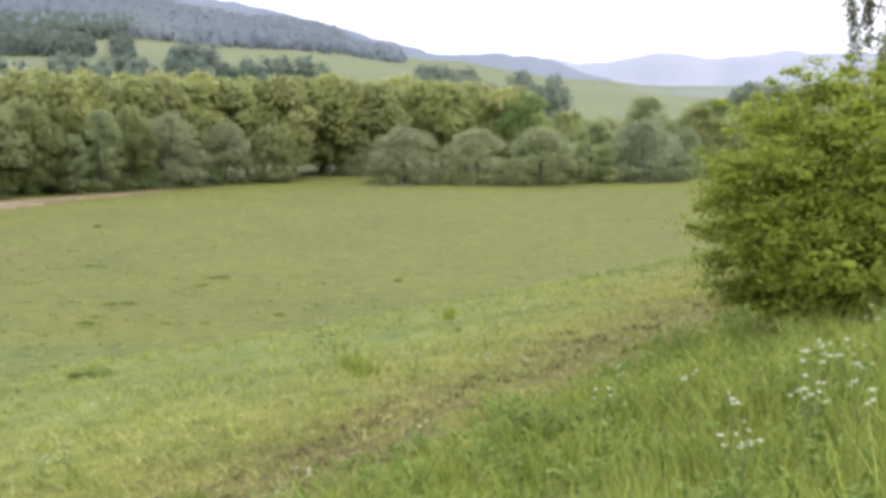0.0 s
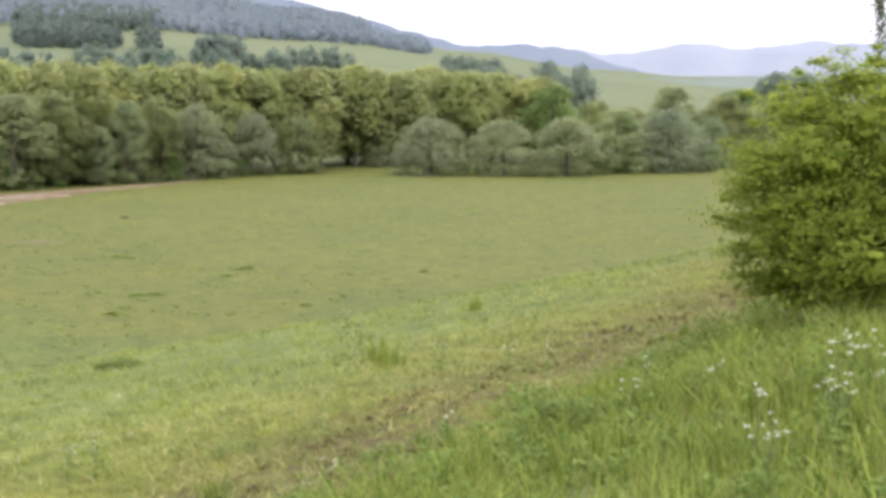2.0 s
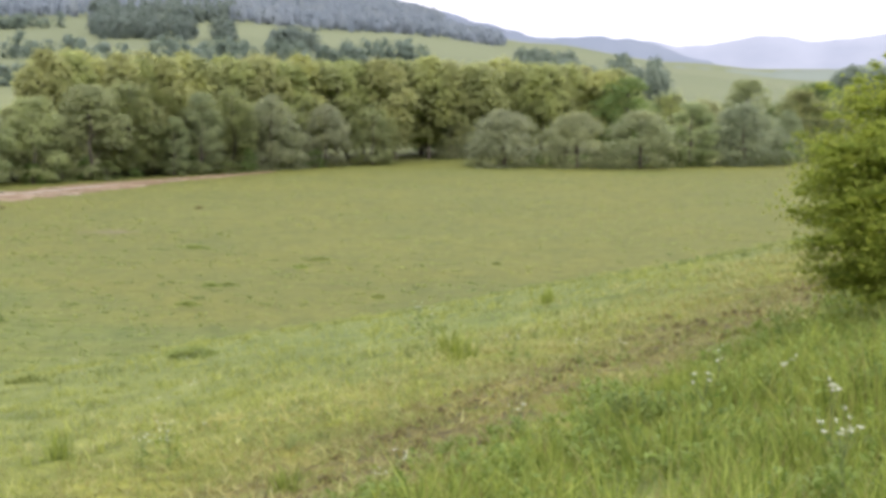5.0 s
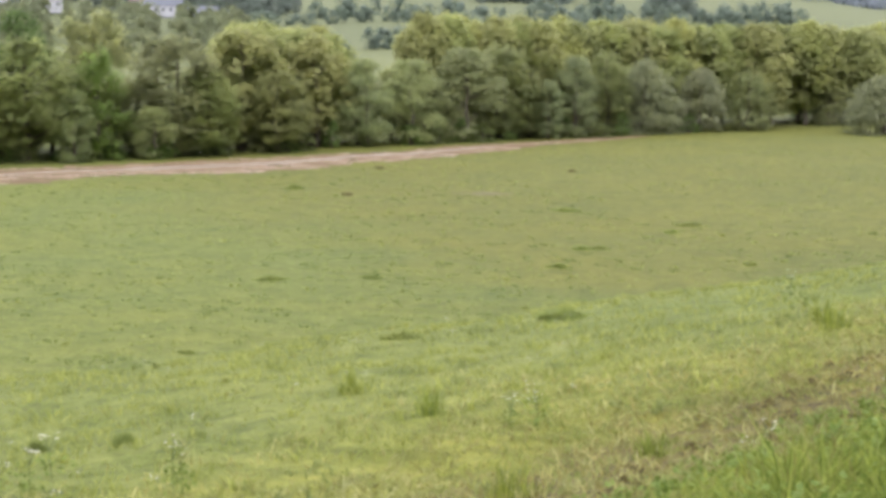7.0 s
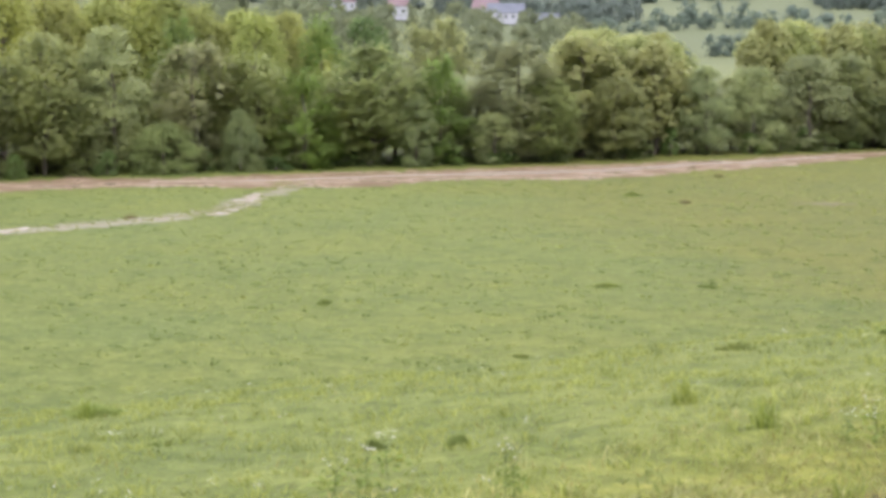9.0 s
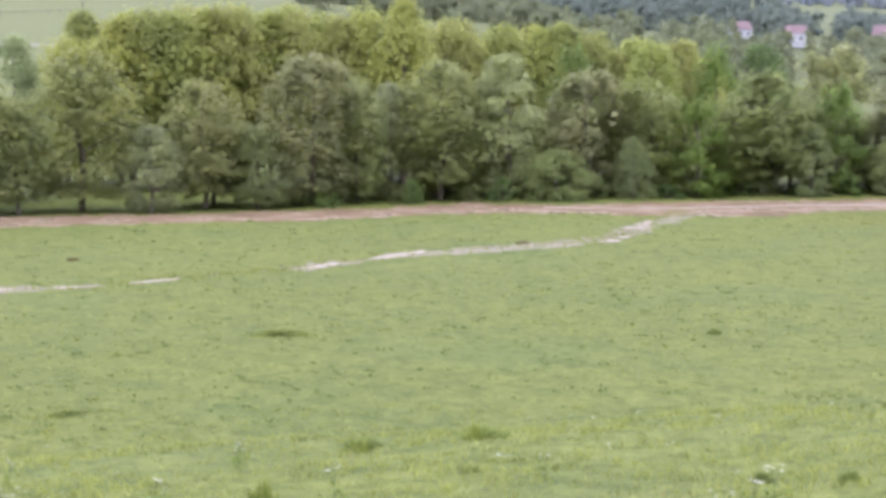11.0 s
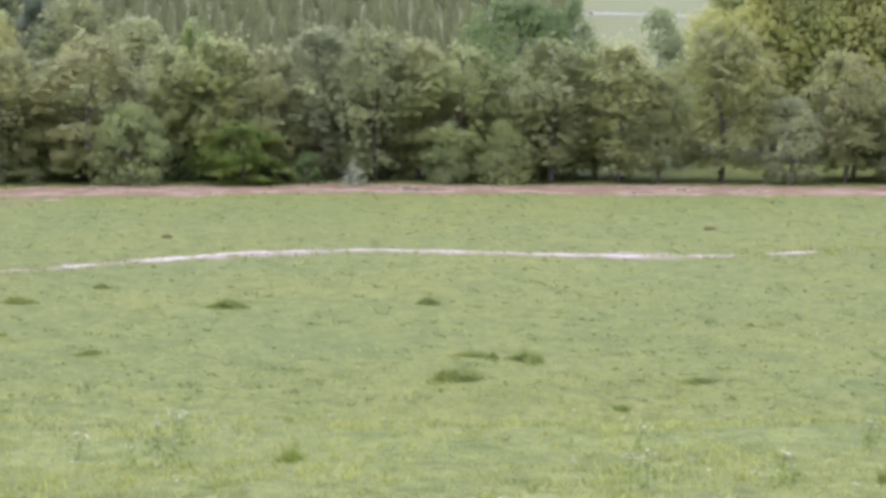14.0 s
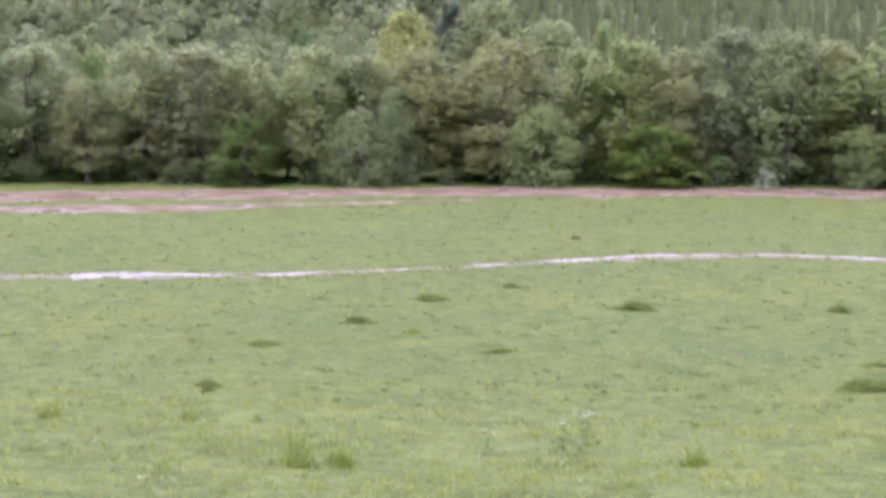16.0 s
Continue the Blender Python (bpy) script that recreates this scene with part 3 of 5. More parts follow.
ribbon("bare_patch", BARE, taper(0.5, 1.0, 4.0), 1.2, WORN, 0.03, 31.5, "worn brownish patch on the pasture", "bare patch", -0.5)

ribbon("bare_patch", [polar(az, d) for az, d in BARE_TWO], taper(0.5, 0.5, 2.2), 1.2, WORN, 0.03, 37.5, "worn brownish patch on the pasture", "bare patch", -0.5)


def along(*places):
    return [polar(az, d) for az, d in places]


POOL = "thin pale muddy water in the flood channel"
ribbon("channel_water", along((72.6, 150.5), (70.2, 152), (67.9, 152.5), (65.5, 156), (62.5, 161), (58.6, 164), (55.9, 164)), taper(0.4, 0.7, 1.7), 1.8, WATER, 0.085, 6.5, POOL, "water", -0.25)
ribbon("channel_water", along((57.5, 164.5), (55.9, 164), (52.1, 161)), taper(0.3, 0.5, 1.4), 1.7, WATER, 0.085, 16.5, POOL, "water", -0.35)
ribbon("channel_water", along((83, 157), (80.1, 155), (78, 153), (76, 152), (74, 151.5), (72, 150)), taper(0.5, 1.2, 2.4), 1.8, WATER, 0.085, 9.1, "broken glints of water among the grass", "water", 0.02)
ribbon("channel_water", along((52.1, 161), (49.8, 160), (46.1, 161), (43.6, 166)), taper(0.5, 0.8, 1.6), 1.8, WATER, 0.085, 4.6, "broken glints of water among the grass", "water", 0.08)
ribbon("puddle", along((40.2, 172), (39.6, 174.5), (38.9, 177)), taper(0.5, 0.5, 2.0), 1.2, WATER, 0.085, 22.5, "small pale puddle in the flood channel", "puddle")
ribbon("puddle", along((38.1, 179.5), (37.1, 184), (36.3, 188)), taper(0.5, 0.5, 2.4), 1.2, WATER, 0.085, 24.5, "small pale puddle in the flood channel", "puddle")
ribbon("puddle", along((31.7, 192), (31.0, 198), (30.5, 204), (30.1, 210), (29.8, 216), (29.5, 223)), taper(0.5, 1.2, 4.4), 2.2, WATER, 0.1, 26.5, "bright puddle where the channel leaves the silt", "puddle", -0.3)
ribbon("bank_water", BANK[2:9], taper(0.4, 1.0, 5.0), 0.9, WATER, 0.11, 12.5, "pale sheet of muddy water on the silt", "water")


# ---- trees by the river ----
rng = np.random.default_rng(11)
PROTO = {
    "a": [make_tree(20 + i, "alder_tree", "alder", "ovoid" if i == 2 else "alder", 16, 10, 0.13 + 0.05 * (i % 2), 170, 54, 0.42, "tall olive-green alder at the river edge") for i in range(4)],
    "b": [make_tree(30 + i, "alder_tree", "brown", "alder", 16, 9, 0.1, 160, 54, 0.41, "alder with brownish young leaves by the river") for i in range(3)],
    "g": [make_tree(40 + i, "ash_tree", "grey", "ovoid", 14, 9, 0.05, 70, 112, 0.36, "grey-green leafy tree at the meadow edge", habit="puff") for i in range(3)],
    "w": [make_tree(50 + i, "willow_tree", "willow", "dome", 9.5, 10, 0.05, 70, 108, 0.31, "round grey-green willow at the meadow edge", habit="puff") for i in range(3)],
    "u": [make_tree(150 + i, "willow_tree", "silver", "dome", 9.5, 10, 0.05, 70, 100, 0.33, "grey-green willow in the row by the gap, haze in its colour", habit="puff") for i in range(3)],
    "v": [make_tree(55, "alder_tree", "brown", "dome", 10.5, 11, 0.1, 130, 48, 0.38, "broad brownish alder at the end of the row")],
    "n": [make_tree(65 + i, "maple_tree", "fresh", "ovoid", 14, 9, 0.04, 84, 62, 0.42, "fresh green leafy tree among the alders") for i in range(2)],
    "y": [make_tree(60 + i, "poplar_tree", "poplar", "poplar", 18, 10, 0.12, 84, 70, 0.44, "tall yellow-green poplar in spring leaf", habit="plume", fill=1.6) for i in range(3)],
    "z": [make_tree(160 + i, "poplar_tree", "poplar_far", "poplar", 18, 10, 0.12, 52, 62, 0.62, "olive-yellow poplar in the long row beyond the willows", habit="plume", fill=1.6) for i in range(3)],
    "d": [make_tree(70 + i, "maple_tree", "dark", "round", 14, 12, 0.06, 52, 104, 0.46, "dark green broad-crowned maple", habit="puff") for i in range(2)],
    "c": [make_tree(80, "spruce_tree", "conifer", "alder", 22, 9, 0.05, 130, 56, 0.5, "dark spruce rising behind the alders")],
    "s": [make_tree(90 + i, "riverside_shrub", "dark" if i else "shade", "dome", 3.2, 4.5, 0.0, 22, 46, 0.26, "low dark green shrub under the river trees", "shrub", habit="puff") for i in range(2)],
    "e": [make_tree(95, "elder_shrub", "bloom", "dome", 2.6, 2.4, 0.05, 26, 22, 0.18, "small shrub in white blossom at the wood's foot", "shrub")],
}
SIZE = {"a": (16, 10), "b": (16, 9), "g": (14, 9), "w": (9.5, 10), "u": (9.5, 10), "v": (10.5, 11), "n": (14, 9), "y": (18, 10), "z": (18, 10), "d": (14, 12), "c": (22, 8), "s": (3.2, 4.5), "e": (2.6, 2.4)}
GROUPS = {"a": "river alders", "b": "river alders", "v": "river alders", "u": "silvery willows", "n": "fresh green trees", "z": "far poplars", "g": "river trees", "w": "willows", "y": "poplars", "d": "maples", "c": "spruces", "s": "riverside shrubs", "e": "blossoming shrubs"}
count = {}


def plant(kind, x, y, tall, wide):
    """The first ones of a kind are the built ones themselves, later ones copies."""
    i = count.get(kind, 0)
    count[kind] = i + 1
    proto = PROTO[kind][i % len(PROTO[kind])]
    h0, w0 = SIZE[kind]
    m = Matrix.LocRotScale((x, y, float(land_height(x, y))), Euler((0, 0, rng.uniform(0, 6.28))), (wide / w0, wide / w0, tall / h0))
    if i < len(PROTO[kind]):
        PENDING.append((proto, m))
        return
    tagged(copy_thing(proto, m), group=GROUPS[kind])


PENDING = []
STANDS = []
STANDS.append(("u", [(-16.2, 362.2, 8.3, 8.3), (-6.8, 335.2, 9.9, 13.6), (6.0, 333.5, 9.5, 12.9), (16.9, 331.6, 9.9, 13.6), (35.8, 341.6, 10.9, 13.3), (45.0, 354.7, 9.4, 6.9), (-37.7, 333.3, 10.9, 9.4), (-45.9, 324.5, 12.6, 10.2)]))
STANDS.append(("w", [(-128.9, 221.5, 8.2, 5.6), (-135.6, 213.1, 6.8, 8.3), (-185.3, 140.1, 7.9, 6.7), (-189.3, 134.5, 7.7, 4.5), (-210.5, 102.2, 9.9, 8.6), (-220.1, 87.1, 12.0, 6.7), (-220.5, 82.8, 9.4, 9.0)]))
STANDS.append(("g", [(26.1, 339.2, 11.1, 9.5), (42.1, 397.4, 14.4, 9.8), (-55.8, 312.3, 13.3, 7.4), (-59.2, 306.6, 9.4, 4.9), (-70.9, 297.6, 14.8, 10.9), (-77.4, 288.8, 13.1, 10.2), (-82.4, 281.1, 13.3, 7.9), (-103.5, 248.2, 7.3, 6.0), (-111.4, 239.3, 10.0, 5.4), (-143.3, 213.3, 19.1, 10.5), (-154.3, 201.6, 15.4, 5.9), (-165.1, 167.9, 10.5, 7.2), (-191.7, 169.9, 21.5, 8.7), (-234.4, 115.7, 20.1, 9.2)]))
STANDS.append(("d", [(56.0, 396.1, 13.7, 15.2), (16.2, 366.0, 15.1, 12.9), (-23.2, 379.8, 7.8, 8.2), (-127.7, 256.6, 20.6, 9.2), (-212.5, 163.0, 22.6, 16.9), (-211.2, 171.4, 23.1, 6.4)]))
STANDS.append(("a", [(23.5, 353.4, 12.2, 7.3), (-51.8, 319.5, 13.4, 6.8), (-63.3, 316.6, 15.3, 9.0), (-91.9, 266.5, 11.5, 8.3), (-98.5, 256.1, 11.7, 8.0), (-118.3, 239.4, 16.2, 11.7), (-130.3, 228.2, 15.2, 8.9), (-148.7, 205.3, 17.6, 10.1), (-154.2, 194.5, 15.5, 6.4), (-163.7, 175.9, 15.3, 8.2), (-173.0, 163.9, 18.8, 10.5), (-185.6, 147.2, 16.8, 10.4), (-181.2, 154.5, 16.8, 10.5), (-175.8, 156.2, 12.0, 5.9), (-192.9, 138.9, 16.2, 11.1), (-198.4, 136.2, 16.8, 8.5), (-210.5, 114.7, 17.3, 9.8), (-215.4, 110.6, 15.9, 7.1), (-217.7, 100.6, 17.3, 11.0), (-242.0, 110.2, 22.1, 10.1), (-223.6, 91.5, 16.3, 8.9), (-228.9, 79.9, 16.3, 8.2), (-233.6, 72.5, 15.3, 8.3), (-240.7, 53.2, 12.6, 7.2)]))
STANDS.append(("a", [(-251.4, 32.6, 15.3, 9.7), (-252.2, 25.8, 16.1, 9.7)]))
STANDS.append(("v", [(-30.1, 340.9, 10.5, 11.2)]))
STANDS.append(("b", [(-66.2, 305.3, 14.6, 8.4), (-103.4, 256.3, 16.6, 11.3), (-119.9, 265.5, 19.8, 11.1), (-136.3, 222.6, 16.5, 10.4), (-156.5, 188.3, 18.5, 9.9), (-158.7, 180.1, 10.0, 6.2), (-199.7, 130.4, 18.2, 8.4), (-204.3, 125.7, 18.3, 8.7), (-206.8, 118.6, 15.9, 8.2), (-229.4, 86.2, 15.5, 8.3), (-238.2, 67.2, 16.4, 9.1), (-242.9, 61.1, 17.4, 8.5), (-247.9, 47.6, 16.7, 9.6), (-249.3, 40.0, 16.0, 9.6)]))
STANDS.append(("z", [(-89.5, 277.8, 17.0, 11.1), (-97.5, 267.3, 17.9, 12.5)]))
STANDS.append(("y", [(-139.0, 244.0, 21.2, 9.9), (-245.6, 98.7, 21.7, 10.1)]))
STANDS.append(("n", [(-131.8, 250.1, 20.0, 8.0), (-147.6, 236.2, 20.0, 8.6), (-110.2, 244.9, 14.7, 7.5), (-123.4, 229.1, 12.7, 8.5), (-203.4, 113.8, 7.4, 9.8), (-227.0, 120.3, 18.9, 6.8), (-227.9, 69.9, 8.5, 8.1), (-254.9, 57.2, 15.9, 6.9)]))
STANDS.append(("c", [(-250.1, 107.6, 23.0, 6.2)]))
STANDS.append(("e", [(-193.5, 123.5, 2.9, 3.6)]))
for kind, trees in STANDS:
    for x, y, tall, wide in trees:
        plant(kind, x, y, tall * (1.03 if kind in "abn" else 1.0), wide * (1.48 if kind in "ab" else 1.3 if kind == "n" else 1.15))
# shrubs close the foot of the wood
for az in np.concatenate([np.arange(-8.5, 1.8, 0.8), np.arange(7, 83, 0.85)]):
    az = az + rng.normal() * 0.3
    if 41 < az < 56 and rng.random() < 0.7:
        continue
    d = edge_distance(az) + rng.uniform(0.5, 7)
    d = d + 4 if az < 2 else d
    plant("s", *polar(az, d), rng.uniform(1.8, 4.2), rng.uniform(3.5, 6.5))
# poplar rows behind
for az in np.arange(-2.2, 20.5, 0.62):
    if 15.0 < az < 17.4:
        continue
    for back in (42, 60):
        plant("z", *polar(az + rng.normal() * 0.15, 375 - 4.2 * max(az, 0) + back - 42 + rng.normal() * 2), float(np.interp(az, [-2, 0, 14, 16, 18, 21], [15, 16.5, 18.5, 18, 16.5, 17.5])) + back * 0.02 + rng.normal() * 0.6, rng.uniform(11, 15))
for az in np.arange(28, 47.4, 0.72):
    for back in (38, 55):
        d = edge_distance(az) + back
        plant("y", *polar(az + rng.normal() * 0.2, d + rng.normal() * 2), float(np.interp(az, [28, 31, 35, 38, 43, 46, 47.4], [19.5, 21.7, 24, 25.5, 25.8, 24.3, 19.5])) + rng.normal() * 0.9 - max(0, land_height(*polar(az, d))), rng.uniform(10.5, 14))
# second line of river trees fills the gaps
for az in np.arange(8, 84, 1.25):
    if 40 < az < 52 and rng.random() < 0.5:
        continue
    kind = ["a", "g", "b", "a", "b"][int(rng.integers(5))]
    plant(kind, *polar(az + rng.normal() * 0.3, edge_distance(az) + rng.uniform(10, 18)), rng.uniform(10.5, 13.5), rng.uniform(10, 13))
for az in np.arange(53, 84, 2.3):
    plant(["a", "g", "a", "b", "n"][int(rng.integers(5))], *polar(az + rng.normal() * 0.4, edge_distance(az) + rng.uniform(26, 40)), rng.uniform(13, 16.5), rng.uniform(9, 12))
for az, d, kind, tall, wide in ((-7.6, 380, "a", 13, 13), (-9.2, 384, "a", 13.5, 13), (-10.4, 380, "g", 13, 13), (-4.8, 378, "a", 11, 10), (2.4, 395, "d", 9, 10), (3.3, 398, "d", 9, 10)):
    plant(kind, *polar(az, d), tall, wide)
for proto, m in PENDING:
    proto.matrix_basis = m
for kind, protos in PROTO.items():
    for p in protos:
        tagged(p, group=GROUPS[kind])


# ---- woods and hedges on the hills ----
def wood(name, spots, leaf, cardsize, label, cone=False, per=46, seed=5, lumps=4):
    """Far trees as one mass: spots are (x, y, height, width)."""
    g = np.random.default_rng(seed)
    sp = np.array(spots, float)
    z = land_height(sp[:, 0], sp[:, 1])
    k = len(sp)
    h = g.beta(1.3, 1.2, (k, per))
    prof = (1.02 - h) if cone else np.sqrt(np.clip(1 - (1.7 * h - 0.7) ** 2, 0, 1))
    an = g.uniform(0, 2 * math.pi, (k, per))
    rad = prof * sp[:, 3:4] / 2 * g.uniform(0.55, 1.05, (k, per))
    pos = np.stack([sp[:, 0:1] + np.cos(an) * rad, sp[:, 1:2] + np.sin(an) * rad, z[:, None] + sp[:, 2:3] * h], -1).reshape(-1, 3)
    nrm = np.stack([np.cos(an), np.sin(an), 0.3 + h], -1).reshape(-1, 3) + 0.5 * unit(g, k * per)
    v, f = sprays(g, pos, nrm, np.repeat(sp[:, 3] * cardsize, per) * g.uniform(0.7, 1.3, k * per))
    soft = np.stack([np.cos(an) * prof, np.sin(an) * prof, h * 1.5 - 0.2], -1).reshape(-1, 3)
    soft = rounded((soft, 1.0), (nrm, 0.16), corners=3)
    # each tree's closed leaf masses, a few for a broad crown
    lot = 2 if cone else lumps
    bh = (np.arange(lot)[None] + g.uniform(0.2, 0.8, (k, lot))) / lot
    bp = (1.0 - 0.8 * bh) if cone else np.sqrt(np.clip(1 - (1.7 * bh - 0.7) ** 2, 0, 1))
    ba = g.uniform(0, 2 * math.pi, (k, lot))
    br = bp * sp[:, 3:4] / 2 * (0.1 if cone else 0.5)
    bc = np.stack([sp[:, 0:1] + np.cos(ba) * br, sp[:, 1:2] + np.sin(ba) * br, z[:, None] + sp[:, 2:3] * (bh * 0.9)], -1).reshape(-1, 3)
    wide = (sp[:, 3:4] / 2 * (bp * 0.8 if cone else 0.46) * g.uniform(0.7, 1.1, (k, lot))).reshape(-1)
    high = np.repeat(sp[:, 2] / lot, lot) * (0.75 if cone else 0.7)
    bv, bf, bd = bodies(g, bc, np.stack([wide, wide, high], 1))
    out = 0.5 * bd + np.array([0, 0, 1.0])
    out /= np.linalg.norm(out, axis=1, keepdims=True)
    return tagged(mesh_object(name, np.concatenate([v, bv]), f.tolist() + (bf + len(v)).tolist(), LEAF[leaf], normals=np.concatenate([soft, out])), label, "woodland", kind="stuff")


def belt(az0, d0, az1, d1, gap, deep, tall, wide):
    """Trees along a line from one place to another."""
    a, b = np.array(polar(az0, d0)), np.array(polar(az1, d1))
    k = max(2, int(np.linalg.norm(b - a) / gap))
    return [(*(a + (b - a) * i / (k - 1) + rng.normal(size=2) * deep), tall * rng.uniform(0.7, 1.2), wide * rng.uniform(0.75, 1.3)) for i in range(k)]


def scatter(az0, az1, d0, d1, k, tall, wide):
    return [(*polar(rng.uniform(az0, az1), math.sqrt(rng.uniform(d0 * d0, d1 * d1))), tall * rng.uniform(0.75, 1.2), wide * rng.uniform(0.75, 1.3)) for _ in range(k)]


# wooded hillside behind the river at the south-west end
wood("hillside_wood", scatter(64.8, 92, 300, 560, 520, 15, 9.5) + scatter(66, 92, 262, 320, 70, 15, 9), "hill", 0.1, "mixed green wood climbing the hillside", per=170, lumps=6)
wood("hillside_wood", scatter(64.8, 92, 330, 700, 110, 17, 9), "grey", 0.1, "grey-green trees scattered through the hillside wood", per=150, seed=8, lumps=6)
wood("hillside_wood", scatter(66, 88, 300, 520, 40, 15, 9), "dark", 0.1, "dark green trees scattered through the hillside wood", per=150, seed=18, lumps=6)
ROWS_UP = [(*polar(az + 0.004 * (d - 380) + rng.normal() * 0.1, d + rng.normal() * 0.8), 8.5 * rng.uniform(0.55, 1.3), 3.4 * rng.uniform(0.6, 1.35)) for az in np.arange(51.2, 65.2, 0.46) for d in np.arange(372, 640, 4.4)]
wood("spruce_plantation", ROWS_UP, "young", 0.2, "young spruce plantation in rows on the hill", cone=True, per=18, seed=9)
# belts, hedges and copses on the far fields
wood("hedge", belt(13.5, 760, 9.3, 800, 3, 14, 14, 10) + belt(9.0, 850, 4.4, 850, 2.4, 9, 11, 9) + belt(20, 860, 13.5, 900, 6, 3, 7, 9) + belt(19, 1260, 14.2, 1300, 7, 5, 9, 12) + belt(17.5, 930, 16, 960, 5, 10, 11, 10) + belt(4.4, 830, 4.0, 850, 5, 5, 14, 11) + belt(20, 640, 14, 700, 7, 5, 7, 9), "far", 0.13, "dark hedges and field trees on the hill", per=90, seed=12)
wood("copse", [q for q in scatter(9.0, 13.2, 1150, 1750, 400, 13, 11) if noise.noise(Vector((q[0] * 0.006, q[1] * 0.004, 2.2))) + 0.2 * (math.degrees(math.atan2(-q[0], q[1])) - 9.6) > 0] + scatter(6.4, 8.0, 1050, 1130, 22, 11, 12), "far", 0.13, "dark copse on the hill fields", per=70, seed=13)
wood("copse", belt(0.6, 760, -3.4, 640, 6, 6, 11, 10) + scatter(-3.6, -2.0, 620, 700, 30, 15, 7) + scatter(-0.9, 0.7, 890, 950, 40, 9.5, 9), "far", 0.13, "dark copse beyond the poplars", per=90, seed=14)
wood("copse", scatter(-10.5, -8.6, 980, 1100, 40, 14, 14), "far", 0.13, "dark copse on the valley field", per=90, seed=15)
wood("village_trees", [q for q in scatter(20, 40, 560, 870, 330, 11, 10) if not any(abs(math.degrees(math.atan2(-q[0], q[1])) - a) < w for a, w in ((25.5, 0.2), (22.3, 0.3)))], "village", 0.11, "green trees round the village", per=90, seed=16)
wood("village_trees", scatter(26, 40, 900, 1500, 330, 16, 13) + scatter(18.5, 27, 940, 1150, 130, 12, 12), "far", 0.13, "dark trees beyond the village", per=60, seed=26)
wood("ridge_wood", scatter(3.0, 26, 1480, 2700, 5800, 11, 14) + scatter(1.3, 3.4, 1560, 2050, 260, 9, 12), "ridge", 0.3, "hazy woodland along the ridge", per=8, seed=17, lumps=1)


def ridge_line(name, az0, az1, d, el, mat, seed, label, uneven=0.22):
    """A far range of hills as a rounded ridge."""
    verts, faces = [], []
    k = 120
    for i in range(k + 1):
        az = az0 + (az1 - az0) * i / k
        top = el(az) + uneven * noise.noise(Vector((az * 0.55, seed, 0))) + 0.09 * noise.noise(Vector((az * 1.7, seed, 4))) + 0.03 * noise.noise(Vector((az * 6.0, seed, 8)))
        for j, (back, share) in enumerate(((0, 0.0), (120, 0.6), (240, 0.9), (330, 1.0))):
            r = d + back
            z = EYE_Z + r * math.tan(radians(top))
            verts.append((*polar(az, r), -40 + (z + 40) * share))
    for i in range(k):
        for j in range(3):
            a = i * 4 + j
            faces.append((a, a + 4, a + 5, a + 1))
    return tagged(mesh_object(name, verts, faces, mat, smooth=True), label, "hills", kind="structure")


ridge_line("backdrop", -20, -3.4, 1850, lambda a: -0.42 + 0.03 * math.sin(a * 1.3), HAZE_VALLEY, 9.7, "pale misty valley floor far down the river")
ridge_line("backdrop", -20, 7, 4350, lambda a: float(np.interp(a, [-20, -14, -10, -7, -4, 0, 7], [0.35, 0.5, 0.55, 0.5, 0.35, 0.2, 0.2])), HAZE_FAR, 3.1, "far hills under the cloud, pale blue with painted haze")
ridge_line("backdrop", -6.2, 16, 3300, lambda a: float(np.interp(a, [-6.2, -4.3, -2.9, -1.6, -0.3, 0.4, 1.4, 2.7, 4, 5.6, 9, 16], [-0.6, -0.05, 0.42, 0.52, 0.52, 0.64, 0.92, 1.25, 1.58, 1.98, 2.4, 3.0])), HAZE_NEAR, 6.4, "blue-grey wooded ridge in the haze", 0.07)


